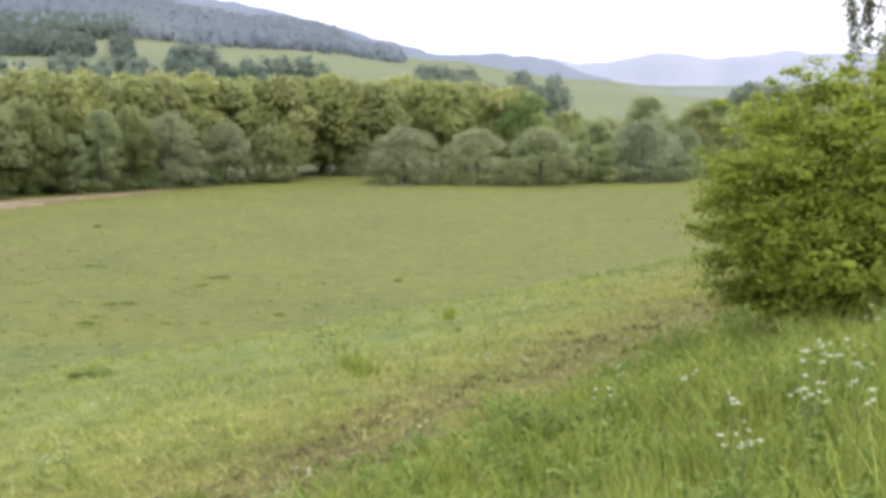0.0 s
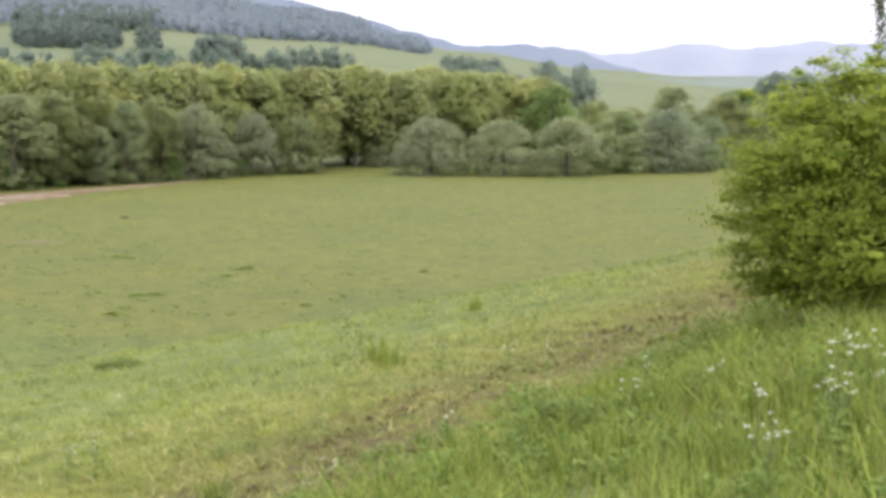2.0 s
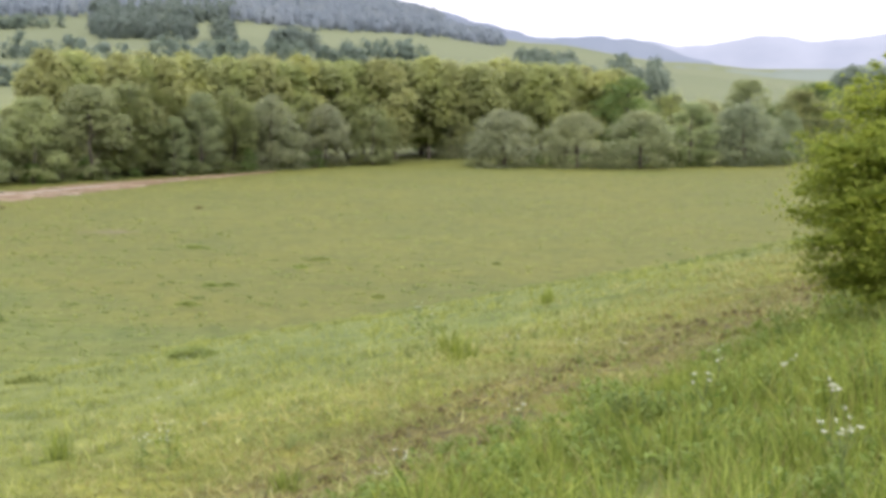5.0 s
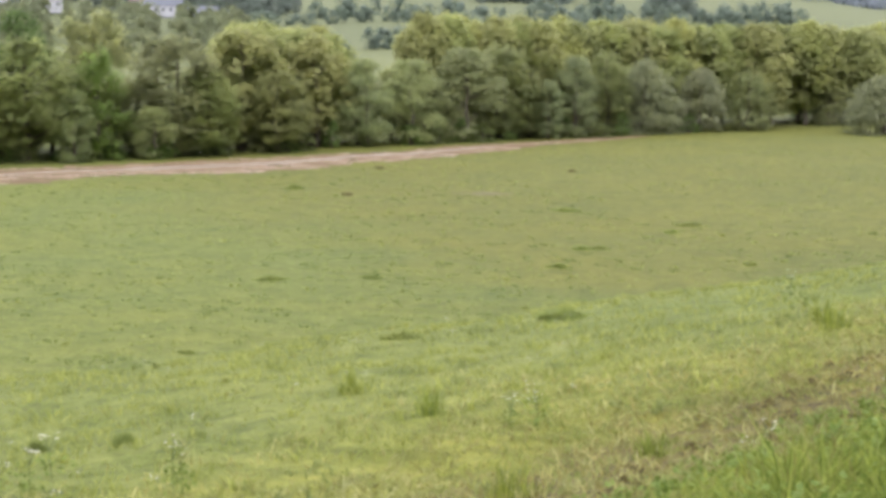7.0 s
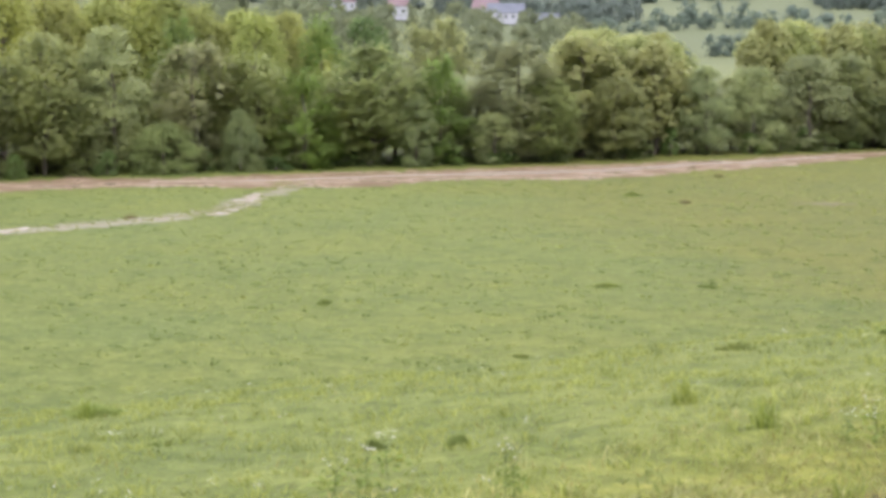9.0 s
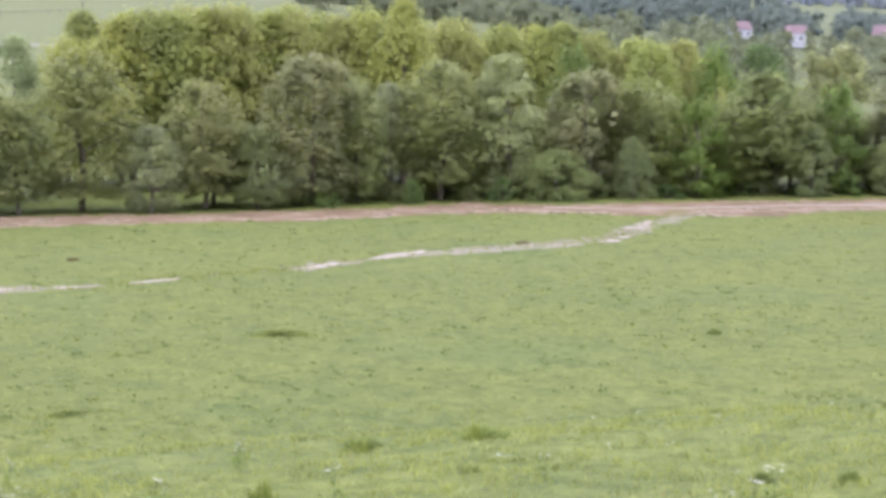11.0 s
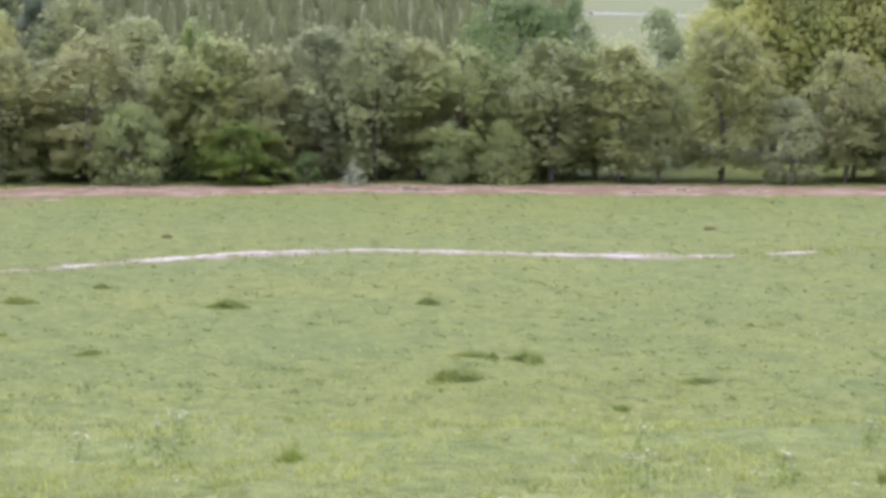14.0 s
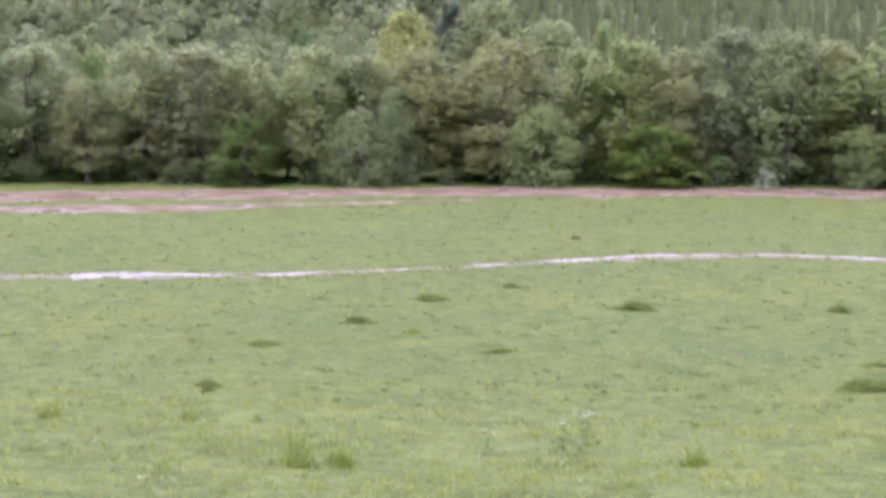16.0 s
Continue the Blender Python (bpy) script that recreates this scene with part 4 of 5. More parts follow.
# ---- the bush by the track ----
def build_bush(x, y):
    g = np.random.default_rng(77)
    z = float(land_height(x, y))
    root = new("hawthorn_bush")
    root.matrix_basis = Matrix.LocRotScale((x, y, z), None, (0.95, 0.92, 0.82))
    tagged(root, "large yellow-green hawthorn bush beside the trodden track", "bush")
    lobes = [(0.0, 0.0, 3.0, 2.3), (-2.0, -0.9, 2.2, 1.6), (-2.7, -0.6, 1.3, 1.2), (-1.2, -1.7, 1.1, 1.4), (0.8, -1.8, 1.4, 1.5), (-1.0, 0.4, 4.0, 1.3), (0.6, 0.2, 4.7, 1.4), (1.8, -0.6, 3.6, 1.7), (2.5, -1.0, 1.8, 1.6), (-2.5, 0.2, 3.2, 1.2), (-1.8, 0.0, 4.0, 1.1), (-2.8, -0.3, 2.7, 1.0), (1.8, 0.4, 5.3, 1.0), (-1.7, -1.2, 3.1, 1.1), (-0.4, -1.8, 2.6, 1.3), (3.4, 0.0, 3.0, 1.7), (-3.1, -0.4, 0.8, 0.8), (-3.2, -0.2, 2.0, 0.9), (-2.7, 0.0, 2.6, 1.0), (3.6, -0.8, 4.3, 1.4), (-1.9, -1.6, 0.55, 0.95), (-2.5, -1.4, 0.7, 0.9), (-0.9, -2.3, 0.9, 1.0), (-2.0, -1.9, 1.3, 0.9)]
    cc, cr, cu = [], [], []
    for lx, ly, lz, lr in lobes:
        k = int(44 * lr * lr)
        u = unit(g, k)
        cc.append(np.array([lx, ly, lz]) + u * lr * g.uniform(0.62, 1.06, (k, 1)))
        cr.append(g.uniform(0.2, 0.62, k))
        cu.append(u)
    # sprigs that reach past the outline
    k = 26
    u = unit(g, k)
    u[:, 2] = np.abs(u[:, 2])
    u[:, 0] -= 0.3
    cc.append(np.array([-0.6, -0.4, 2.6]) + u * g.uniform(2.2, 2.85, (k, 1)))
    cr.append(g.uniform(0.1, 0.2, k))
    cu.append(u)
    # one long twig over the top
    twig = np.array([[-1.9, -0.3, 4.75], [-2.1, -0.35, 5.0], [-2.25, -0.4, 5.15], [-1.6, -0.3, 4.5]])
    cc.append(twig)
    cr.append(np.full(4, 0.16))
    cu.append(np.tile([[0, 0, 1.0]], (4, 1)))
    cc, cr, cu = np.concatenate(cc), np.concatenate(cr), np.concatenate(cu)
    keep = cc[:, 2] > 0.12
    cc, cr, cu = cc[keep], cr[keep], cu[keep]
    n_leaf = 58
    u = unit(g, len(cc) * n_leaf)
    pos = np.repeat(cc, n_leaf, 0) + u * np.repeat(cr, n_leaf)[:, None] * g.uniform(0.3, 1.0, (len(u), 1)) * np.array([1.4, 1.4, 0.7])
    nrm = u * 0.5 + np.repeat(cu, n_leaf, 0) * 0.5 + unit(g, len(u)) * 0.7 + np.array([0, 0, 0.5])
    v, f = cards(g, pos, nrm, 0.085 * g.uniform(0.6, 1.3, len(u)), 0.7)
    inner = np.array([0.34, 0.34, 0.16]) * cr[:, None]
    bv, bf, bd = bodies(g, cc - cu * 0.08, inner)
    bd = bd + np.repeat(cu, 12, 0) + 0.4 * unit(g, len(bd))
    bd /= np.maximum(np.linalg.norm(bd, axis=1, keepdims=True), 1e-6)
    mesh_object("foliage", np.concatenate([v, bv]), f.tolist() + (bf + len(v)).tolist(), LEAF["bush"], root, normals=np.concatenate([rounded((u, 0.8), (np.repeat(cu, n_leaf, 0), 0.8), (nrm, 0.8)), bd]))
    bm = bmesh.new()
    tube(bm, (-1.0, -0.2, 3.6), (-1.7, -0.3, 4.5), 0.025, 0.018, 5)
    tube(bm, (-1.7, -0.3, 4.5), (-2.25, -0.4, 5.15), 0.018, 0.008, 5)
    part("stem", bm, BARK, root)
    for i in range(9):
        bm = bmesh.new()
        a = Vector((g.normal() * 0.25, g.normal() * 0.25, -0.2))
        b = Vector((g.uniform(-1.2, 1.4), g.uniform(-1.2, 0.3), g.uniform(1.2, 2.0)))
        tube(bm, a, b, 0.09, 0.05, 7)
        tube(bm, b, b * 1.0 + Vector((g.uniform(-0.5, 0.6), g.uniform(-0.4, 0.4), g.uniform(0.8, 1.3))), 0.05, 0.02, 6)
        part("stem", bm, BARK, root)


build_bush(8.1, 33.0)

# a birch behind the bush hangs its twigs into the view
def build_birch(x, y, tall):
    g = np.random.default_rng(99)
    root = new("birch_tree")
    root.matrix_basis = pose(x, y, float(land_height(x, y)))
    tagged(root, "silver birch with hanging leafy twigs behind the bush", "tree")
    bm = bmesh.new()
    tube(bm, (0, 0, -0.3), (0.2, 0.1, tall * 0.5), 0.17, 0.11, 9)
    tube(bm, (0.2, 0.1, tall * 0.5), (0.1, 0.2, tall), 0.11, 0.03, 8)
    part("trunk", bm, BIRCH_BARK, root)
    pos, nrm = [], []
    bm = bmesh.new()
    for i in range(34):
        a, r = g.uniform(0, 2 * math.pi), g.uniform(0.8, 3.3)
        z0 = g.uniform(0.35, 0.95) * tall
        tip = Vector((math.cos(a) * r, math.sin(a) * r, z0 + 0.5))
        tube(bm, (0.1, 0.1, z0 - 0.6), tip, 0.03, 0.01, 5)
        for s in range(7):
            top = tip.lerp(Vector((0, 0, z0)), g.uniform(0, 0.45)) + Vector((g.normal() * 0.15, g.normal() * 0.15, 0))
            long = g.uniform(1.2, 3.0)
            end = top + Vector((g.normal() * 0.15, g.normal() * 0.15, -long))
            tube(bm, top, end, 0.007, 0.003, 3)
            k = int(long * 125)
            f = g.random(k)[:, None]
            pos.append(np.array(top) * (1 - f) + np.array(end) * f + g.normal(size=(k, 3)) * np.array([0.1, 0.1, 0.04]))
    part("twigs", bm, BARK, root)
    pos = np.concatenate(pos)
    v, f = cards(g, pos, unit(g, len(pos)) + np.array([0, 0, 0.3]), 0.1 * g.uniform(0.7, 1.3, len(pos)), 0.8)
    mesh_object("foliage", v, f, LEAF["birch"], root)


build_birch(14.3, 56.4, 14.5)


# ---- grass ----
def blades(x, y, tall, wide, g, lean=0.35, z=None):
    """Bent tapering blades, each of two faces."""
    k = len(x)
    z = surface(x, y) if z is None else z
    th = g.uniform(0, 2 * math.pi, k)
    side = np.stack([np.cos(th), np.sin(th), 0 * th], 1) * (wide / 2)[:, None]
    bend = g.uniform(0, 2 * math.pi, k)
    tip = np.stack([np.cos(bend), np.sin(bend), 0 * bend], 1) * (tall * g.uniform(0.05, 2 * lean, k))[:, None]
    base = np.stack([x, y, z - 0.03], 1)
    up = np.array([0, 0, 1.0]) * tall[:, None]
    mid = base + up * 0.6 + tip * 0.35
    v = np.stack([base - side, base + side, mid + side * 0.75, mid - side * 0.75, base + up + tip], 1).reshape(-1, 3)
    o = 5 * np.arange(k)
    quads = np.stack([o, o + 1, o + 2, o + 3], 1).tolist()
    tips = np.stack([o + 3, o + 2, o + 4], 1).tolist()
    return v, quads + tips


def patchy(x, y, scale, seed):
    return np.array([noise.noise(Vector((a * scale, b * scale, seed))) for a, b in zip(x, y)])


def track_offset(x, y):
    """Metres downhill (+) or uphill (-) of the middle of the cattle track."""
    return (x + 2.3) * -0.914 + (y - 24.9) * 0.405


def sector(g, k, az0, az1, d0, d1, even=1.0):
    """Places in a sector of the plan; even 1: by area, 0: as many near as far."""
    az = np.radians(g.uniform(az0, az1, k))
    p = 1 + even
    d = (g.uniform(d0 ** p, d1 ** p, k)) ** (1 / p)
    return -d * np.sin(az), d * np.cos(az)


g = np.random.default_rng(5)
# tall grass on the bank above the track
x, y = sector(g, 150000, -19, 14, 6, 52, 0.6)
off = track_offset(x, y)
clump = patchy(x, y, 0.55, 1.0)
fine = patchy(x, y, 2.2, 4.0)
keep = (off < -1.2 + clump * 1.2) & (fine + clump * 0.6 > -0.35 + 0.2 * g.random(len(x))) & (np.hypot(x - 8.1, y - 33.0) > 2.4 + 0.8 * fine)
x, y, clump, fine = x[keep], y[keep], clump[keep], fine[keep]
near = np.clip((-track_offset(x, y) - 0.8) / 4.0, 0.24, 1)
pull = g.random(len(x)) < 0.75                     # most blades stand in tufts
tx, ty = np.round(x / 0.34) * 0.34, np.round(y / 0.34) * 0.34
jx, jy = np.sin(tx * 91.7 + ty * 37.3) * 0.15, np.sin(tx * 53.1 - ty * 71.9) * 0.15
x = np.where(pull, tx + jx + (x - tx) * 0.35, x)
y = np.where(pull, ty + jy + (y - ty) * 0.35, y)
vigour = 0.75 + 0.45 * np.sin(tx * 17.3 + ty * 29.1) * np.sin(tx * 5.1 - ty * 11.7)
tall = near * vigour * (0.26 + 0.42 * np.clip(clump + 0.5, 0, 1) + 0.25 * np.clip(fine + 0.3, 0, 1)) * g.uniform(0.55, 1.2, len(x))
v, f = blades(x, y, tall, g.uniform(0.012, 0.026, len(x)), g, 0.45)
tagged(mesh_object("tall_grass", v, f, GRASS), "tall fresh green grass on the bank", "grass", kind="stuff")
# the same grass, sparser, round the standing place
ax, ay = sector(g, 16000, -180, 180, 0.8, 11, 0.7)
ap = patchy(ax, ay, 0.8, 31.0)
ok = (ap > -0.2) & ((np.abs(np.degrees(np.arctan2(-ax, ay)) - 25) > 75) | (np.hypot(ax, ay) < 5))
ax, ay = ax[ok], ay[ok]
av, af = blades(ax, ay, g.uniform(0.12, 0.4, len(ax)), g.uniform(0.01, 0.02, len(ax)), g, 0.6)
tagged(mesh_object("tall_grass", av, af, GRASS), "fresh green grass round the standing place", "grass", kind="stuff")
# broad herb leaves among the grass
pick = g.choice(len(x), 24000)
pick = pick[patchy(x[pick], y[pick], 0.7, 21.0) > 0.08]
c = np.repeat(np.stack([x[pick], y[pick], surface(x[pick], y[pick]) + tall[pick] * g.uniform(0.3, 0.85, len(pick))], 1), 3, 0)
c = c + g.normal(size=c.shape) * 0.07
hv, hf = cards(g, c, g.normal(size=c.shape) * 0.6 + np.array([0, 0, 1.0]), 0.1 * g.uniform(0.5, 1.3, len(c)), 0.6)
tagged(mesh_object("herb_leaves", hv, hf, HERB), "broad green herb leaves among the bank grass", "herbs", kind="stuff")
# pale seed heads among it
pick = g.choice(len(x), 7000, replace=False)
v, f = blades(x[pick], y[pick], tall[pick] * 1.3, np.full(7000, 0.01), g, 0.35)
tagged(mesh_object("seeding_grass", v, f, STRAW), "pale seeding grass stalks on the bank", "grass", kind="stuff")


def make_herb(seed, wide, tall):
    """A clump of broad-leaved weeds: upright stems, leaves in tiers along them."""
    h = np.random.default_rng(seed)
    root = new("weed_clump")
    tagged(root, "dark green clump of broad-leaved weeds in the bank grass", "weeds", "weed clumps")
    bm = bmesh.new()
    c = []
    for _ in range(26):
        a, r = h.uniform(0, 6.28), math.sqrt(h.random()) * wide / 2
        top = Vector((math.cos(a) * r * 1.25, math.sin(a) * r * 1.25, tall * h.uniform(0.6, 1.05) * (1 - 0.35 * r / wide)))
        base = Vector((math.cos(a) * r * 0.7, math.sin(a) * r * 0.7, -0.04))
        tube(bm, base, top, 0.006, 0.003, 4)
        for q in np.linspace(0.3, 1.0, 8):
            p = base.lerp(top, float(q))
            c += [(p.x + math.cos(b) * 0.05, p.y + math.sin(b) * 0.05, p.z) for b in (h.uniform(0, 6.28), h.uniform(0, 6.28))]
    part("stems", bm, STEM, root)
    c = np.array(c)
    v, f = cards(h, c, h.normal(size=c.shape) * 0.45 + np.array([0, 0, 1.0]), 0.1 * h.uniform(0.6, 1.3, len(c)), 0.6)
    tagged(mesh_object("leaves", v, f, HERB, root), kind="stuff")
    return root


HERBS = [(1.28, 23.5, 0.9), (0.15, 21.6, 0.7), (0.7, 19.6, 0.8), (3.3, 26.1, 0.6), (5.7, 32.0, 1.1), (6.3, 31.0, 1.2), (4.4, 30.1, 0.9), (0.7, 23.0, 0.6), (2.2, 20.4, 0.6), (4.9, 28.0, 0.8), (7.2, 30.2, 1.1)]
weeds = [make_herb(500 + i, 0.9, 0.42) for i in range(3)]
for i, (px, py, w) in enumerate(HERBS):
    m = Matrix.LocRotScale((px, py, float(surface(np.array([px]), np.array([py]))[0])), Euler((0, 0, i * 1.9)), (w, w, 0.75 + 0.3 * w))
    if i < 3:
        weeds[i].matrix_basis = m
    else:
        copy_thing(weeds[i % 3], m)
# shorter grass from the track down to the brow
x, y = sector(g, 150000, -10, 84, 19, 100, 0.3)
off = track_offset(x, y)
clump, fine = patchy(x, y, 0.4, 2.0), patchy(x, y, 1.7, 6.0)
s = -x * math.sin(FALL) + y * math.cos(FALL)
keep = (off > 0.5 + clump * 2.0 + 1.2 * g.random(len(x))) & (s < 36 + 50 * g.random(len(x)) ** 1.4 + 10 * clump) & (fine + 0.3 * clump > -0.4 + 0.35 * g.random(len(x)))
x, y, clump, fine = x[keep], y[keep], clump[keep], fine[keep]
tall = (0.04 + 0.08 * np.clip(clump + 0.5, 0, 1) + 0.16 * np.clip(fine + 0.1, 0, 1)) * g.uniform(0.5, 1.3, len(x))
v, f = blades(x, y, tall, g.uniform(0.025, 0.05, len(x)), g, 1.0)
tagged(mesh_object("meadow_grass", v, f, TURF), "short tufted grass on the slope below the track", "grass", kind="stuff")
pick = g.choice(len(x), 4500, replace=False)
v, f = blades(x[pick], y[pick], tall[pick] * 1.1, np.full(4500, 0.025), g, 0.7)
tagged(mesh_object("dry_grass", v, f, STRAW), "dry straw-coloured grass among the turf", "grass", kind="stuff")
# tufts over the valley floor
x, y = sector(g, 30000, -11, 85, 84, 300, 0.0)
clump = patchy(x, y, 0.05, 3.0)
d = np.hypot(x, y)
edge = np.interp(np.degrees(np.arctan2(-x, y)), EDGE_AZ, EDGE_D)
keep = (d < edge - 24) & (clump > -0.35 + 0.5 * g.random(len(x)))
x, y = x[keep], y[keep]
cx, cy = np.repeat(x, 3) + g.normal(size=3 * len(x)) * 0.2, np.repeat(y, 3) + g.normal(size=3 * len(x)) * 0.2
tall = np.repeat(g.uniform(0.04, 0.13, len(x)) * (1 + (g.random(len(x)) > 0.95) * 0.8), 3)
v, f = blades(cx, cy, tall, tall * 1.8, g, 1.5, land_height(cx, cy))
tagged(mesh_object("pasture_grass", v, f, TURF), "uneven tufts of grazed pasture grass", "grass", kind="stuff")


x, y = sector(g, 13000, -11, 85, 62, 270, 0.0)
keep = (patchy(x, y, 0.06, 13.0) > -0.55 + 0.5 * g.random(len(x))) & ((0.85 * x + 0.53 * y < 62 + 25 * g.random(len(x))) | (g.random(len(x)) < 0.07))
x, y = x[keep], y[keep]
spread = np.repeat(g.uniform(0.1, 0.4, len(x)), 9)
cx, cy = np.repeat(x, 9) + g.normal(size=9 * len(x)) * spread, np.repeat(y, 9) + g.normal(size=9 * len(x)) * spread * 0.8
tall = np.repeat(g.uniform(0.05, 0.2, len(x)), 9) * g.uniform(0.6, 1.2, 9 * len(x))
v, f = blades(cx, cy, tall, tall * 0.9, g, 0.9, land_height(cx, cy))
tagged(mesh_object("rank_grass", v, f, RANK), "small darker clumps of ungrazed grass", "grass", kind="stuff")


# tufts that stand out of the turf of the slope, some paler, some a deeper green
for mat, seed, k, label in ((TURF, 41.0, 8500, "pale tufts of grass over the slope"), (RANK, 53.0, 4200, "deeper green tufts of grass over the slope")):
    x, y = sector(g, k, -10, 84, 22, 105, 0.25)
    ok = (track_offset(x, y) > 1.2) & (patchy(x, y, 0.22, seed) > -0.3 + 0.5 * g.random(k))
    x, y = x[ok], y[ok]
    spread = np.repeat(g.uniform(0.05, 0.22, len(x)), 12)
    cx, cy = np.repeat(x, 12) + g.normal(size=12 * len(x)) * spread, np.repeat(y, 12) + g.normal(size=12 * len(x)) * spread
    tall = np.repeat(g.uniform(0.08, 0.26, len(x)), 12) * g.uniform(0.6, 1.2, 12 * len(x))
    v, f = blades(cx, cy, tall, g.uniform(0.02, 0.05, len(cx)), g, 0.8)
    tagged(mesh_object("slope_tufts", v, f, mat), label, "grass", kind="stuff")


# grass standing in and along the flood channel
line = np.array(CHANNEL)
seg = g.integers(0, len(line) - 1, 2600)
part_way = g.random(2600)[:, None]
at = line[seg] * (1 - part_way) + line[seg + 1] * part_way + g.normal(size=(2600, 2)) * 1.3
cx, cy = np.repeat(at[:, 0], 5) + g.normal(size=13000) * 0.2, np.repeat(at[:, 1], 5) + g.normal(size=13000) * 0.15
tall = np.repeat(g.uniform(0.08, 0.24, 2600), 5)
v, f = blades(cx, cy, tall, tall * 0.5, g, 0.8, land_height(cx, cy))
tagged(mesh_object("channel_grass", v, f, TURF), "rough grass standing in the wet flood channel", "grass", kind="stuff")


# ---- sedge tussocks, tall tufts, molehills ----
def make_tussock(seed, wide, tall, k, name, mat, label, category):
    h = np.random.default_rng(seed)
    r = np.sqrt(h.random(k)) * wide / 2
    a = h.uniform(0, 2 * math.pi, k)
    r = r * (1 + 0.3 * np.sin(a * 2 + seed) + 0.25 * np.sin(a * 3 + seed * 1.7))
    px, py = np.cos(a) * r, np.sin(a) * r * 0.75
    hh = tall * h.uniform(0.5, 1.1, k) * np.clip(1 - 0.6 * (r / (wide / 2)) ** 2, 0.2, 1) * (0.75 + 0.35 * np.sin(px * 4 + seed) * np.sin(py * 5 + seed))
    v, f = blades(px, py, hh, np.full(k, 0.035 * max(wide, 0.6)), h, 0.55, np.zeros(k))
    root = new(name)
    tagged(root, label, category)
    half = len(v) // 10 * 5
    quads, tips = f[:k], f[k:]
    mesh_object("leaf_clump", v[:half], [q for q in quads if max(q) < half] + [q for q in tips if max(q) < half], mat, root)
    tagged(root.children[0], kind="stuff")
    other = mesh_object("leaf_clump", v[half:], [[c - half for c in q] for q in quads + tips if min(q) >= half], mat, root)
    tagged(other, kind="stuff")
    return root


TUSSOCKS = [(-108.6, 75.4, 1.8), (-84.5, 60.4, 3.3), (-86.9, 67.3, 2.5), (-115.4, 63.2, 2.7), (-129.0, 60.2, 1.5), (-125.6, 52.2, 1.4), (-8.9, 48.4, 1.5), (-27.7, 147.8, 1.2), (-27.9, 159.8, 2.1), (-35.1, 191.9, 1.6), (-21.3, 181.1, 1.9), (-13.1, 152.8, 1.1), (-70.0, 208.9, 2.2), (-22.1, 174.4, 1.0), (-40.0, 137.7, 1.3), (-99.6, 28.3, 1.0)]
TUSSOCKS += [(-88.5, 66.0, 0.9), (-118.0, 44.0, 1.2), (-62.0, 118.0, 1.0), (-26.5, 160.6, 1.0), (-4.2, 178.0, 1.2), (8.0, 165.0, 1.0)]
TUSSOCKS += [(-89.93, 65.61, 1.7), (-76.2, 70.71, 1.6), (-72.32, 62.08, 1.0), (-25.22, 31.9, 0.6), (-23.08, 33.64, 1.1), (-86.22, 100.06, 2.8), (-88.59, 86.75, 0.9), (-112.11, 35.38, 1.5), (-103.5, 47.46, 1.4), (-98.3, 27.93, 0.8), (-31.38, 18.55, 0.5), (-112.6, 45.54, 0.9), (-72.76, 62.43, 0.7), (-13.96, 28.34, 0.3), (-12.2, 44.6, 1.2), (-12.34, 28.13, 0.3), (-41.3, 103.33, 0.9), (-47.06, 134.92, 1.5)]
sedges = [make_tussock(300 + i, 2.0, 0.75, 880, "sedge_tussock", SEDGE, "dark green tussock of coarse grass on the pasture", "grass tussock") for i in range(4)]
for i, (px, py, w) in enumerate(TUSSOCKS):
    m = Matrix.LocRotScale((px, py, float(surface(np.array([px]), np.array([py]))[0])), Euler((0, 0, i * 1.3)), (w / 2 * 1.05, w / 2 * 1.05, (0.5 + 0.4 * w / 2) * (0.55 if i > 21 or (py > 45 and px > -50) else 1.0)))
    ob = sedges[i] if i < 4 else copy_thing(sedges[i % 4], m)
    if i < 4:
        ob.matrix_basis = m
    tagged(ob, group="sedge tussocks")
TUFTS = [(-33.3, 11.2, 1.3), (-32.7, 11.8, 0.5), (-31.0, 18.3, 0.5), (-33.4, 12.0, 0.4), (-7.2, 27.9, 0.5), (-9.8, 32.4, 0.5), (-1.5, 36.3, 0.6), (-23.0, 33.0, 0.5), (-21.0, 23.9, 0.5), (-24.8, 31.3, 0.4), (-72.3, 62.1, 0.4), (-45.0, 8.9, 0.5), (-42.8, 11.7, 0.5), (-1.9, 38.1, 0.6), (0.2, 49.7, 0.5), (-4.5, 21.3, 0.5), (-3.2, 23.6, 0.4)]
tuft = make_tussock(320, 0.8, 0.8, 80, "grass_tuft", GRASS, "taller bright green tuft on the grazed slope", "grass tuft")
for i, (px, py, h) in enumerate(TUFTS):
    m = Matrix.LocRotScale((px, py, float(surface(np.array([px]), np.array([py]))[0])), Euler((0, 0, i * 2.1)), (0.5 + 0.4 * h, 0.5 + 0.4 * h, h / 0.8))
    ob = copy_thing(tuft, m) if i else tuft
    if not i:
        ob.matrix_basis = m
    tagged(ob, group="grass tufts")


def make_mound(seed):
    h = np.random.default_rng(seed)
    bm = bmesh.new()
    bmesh.ops.create_icosphere(bm, subdivisions=3, radius=0.5)
    for q in bm.verts:
        q.co *= 1 + 0.22 * noise.noise(q.co * 5 + Vector((seed, 0, 0)))
        q.co.z = max(q.co.z * 0.6, -0.05)
    me = bpy.data.meshes.new("molehill")
    bm.to_mesh(me)
    bm.free()
    me.materials.append(CLOD)
    return tagged(new("molehill", me), "brown heap of bare earth on the pasture", "molehill", "molehills")


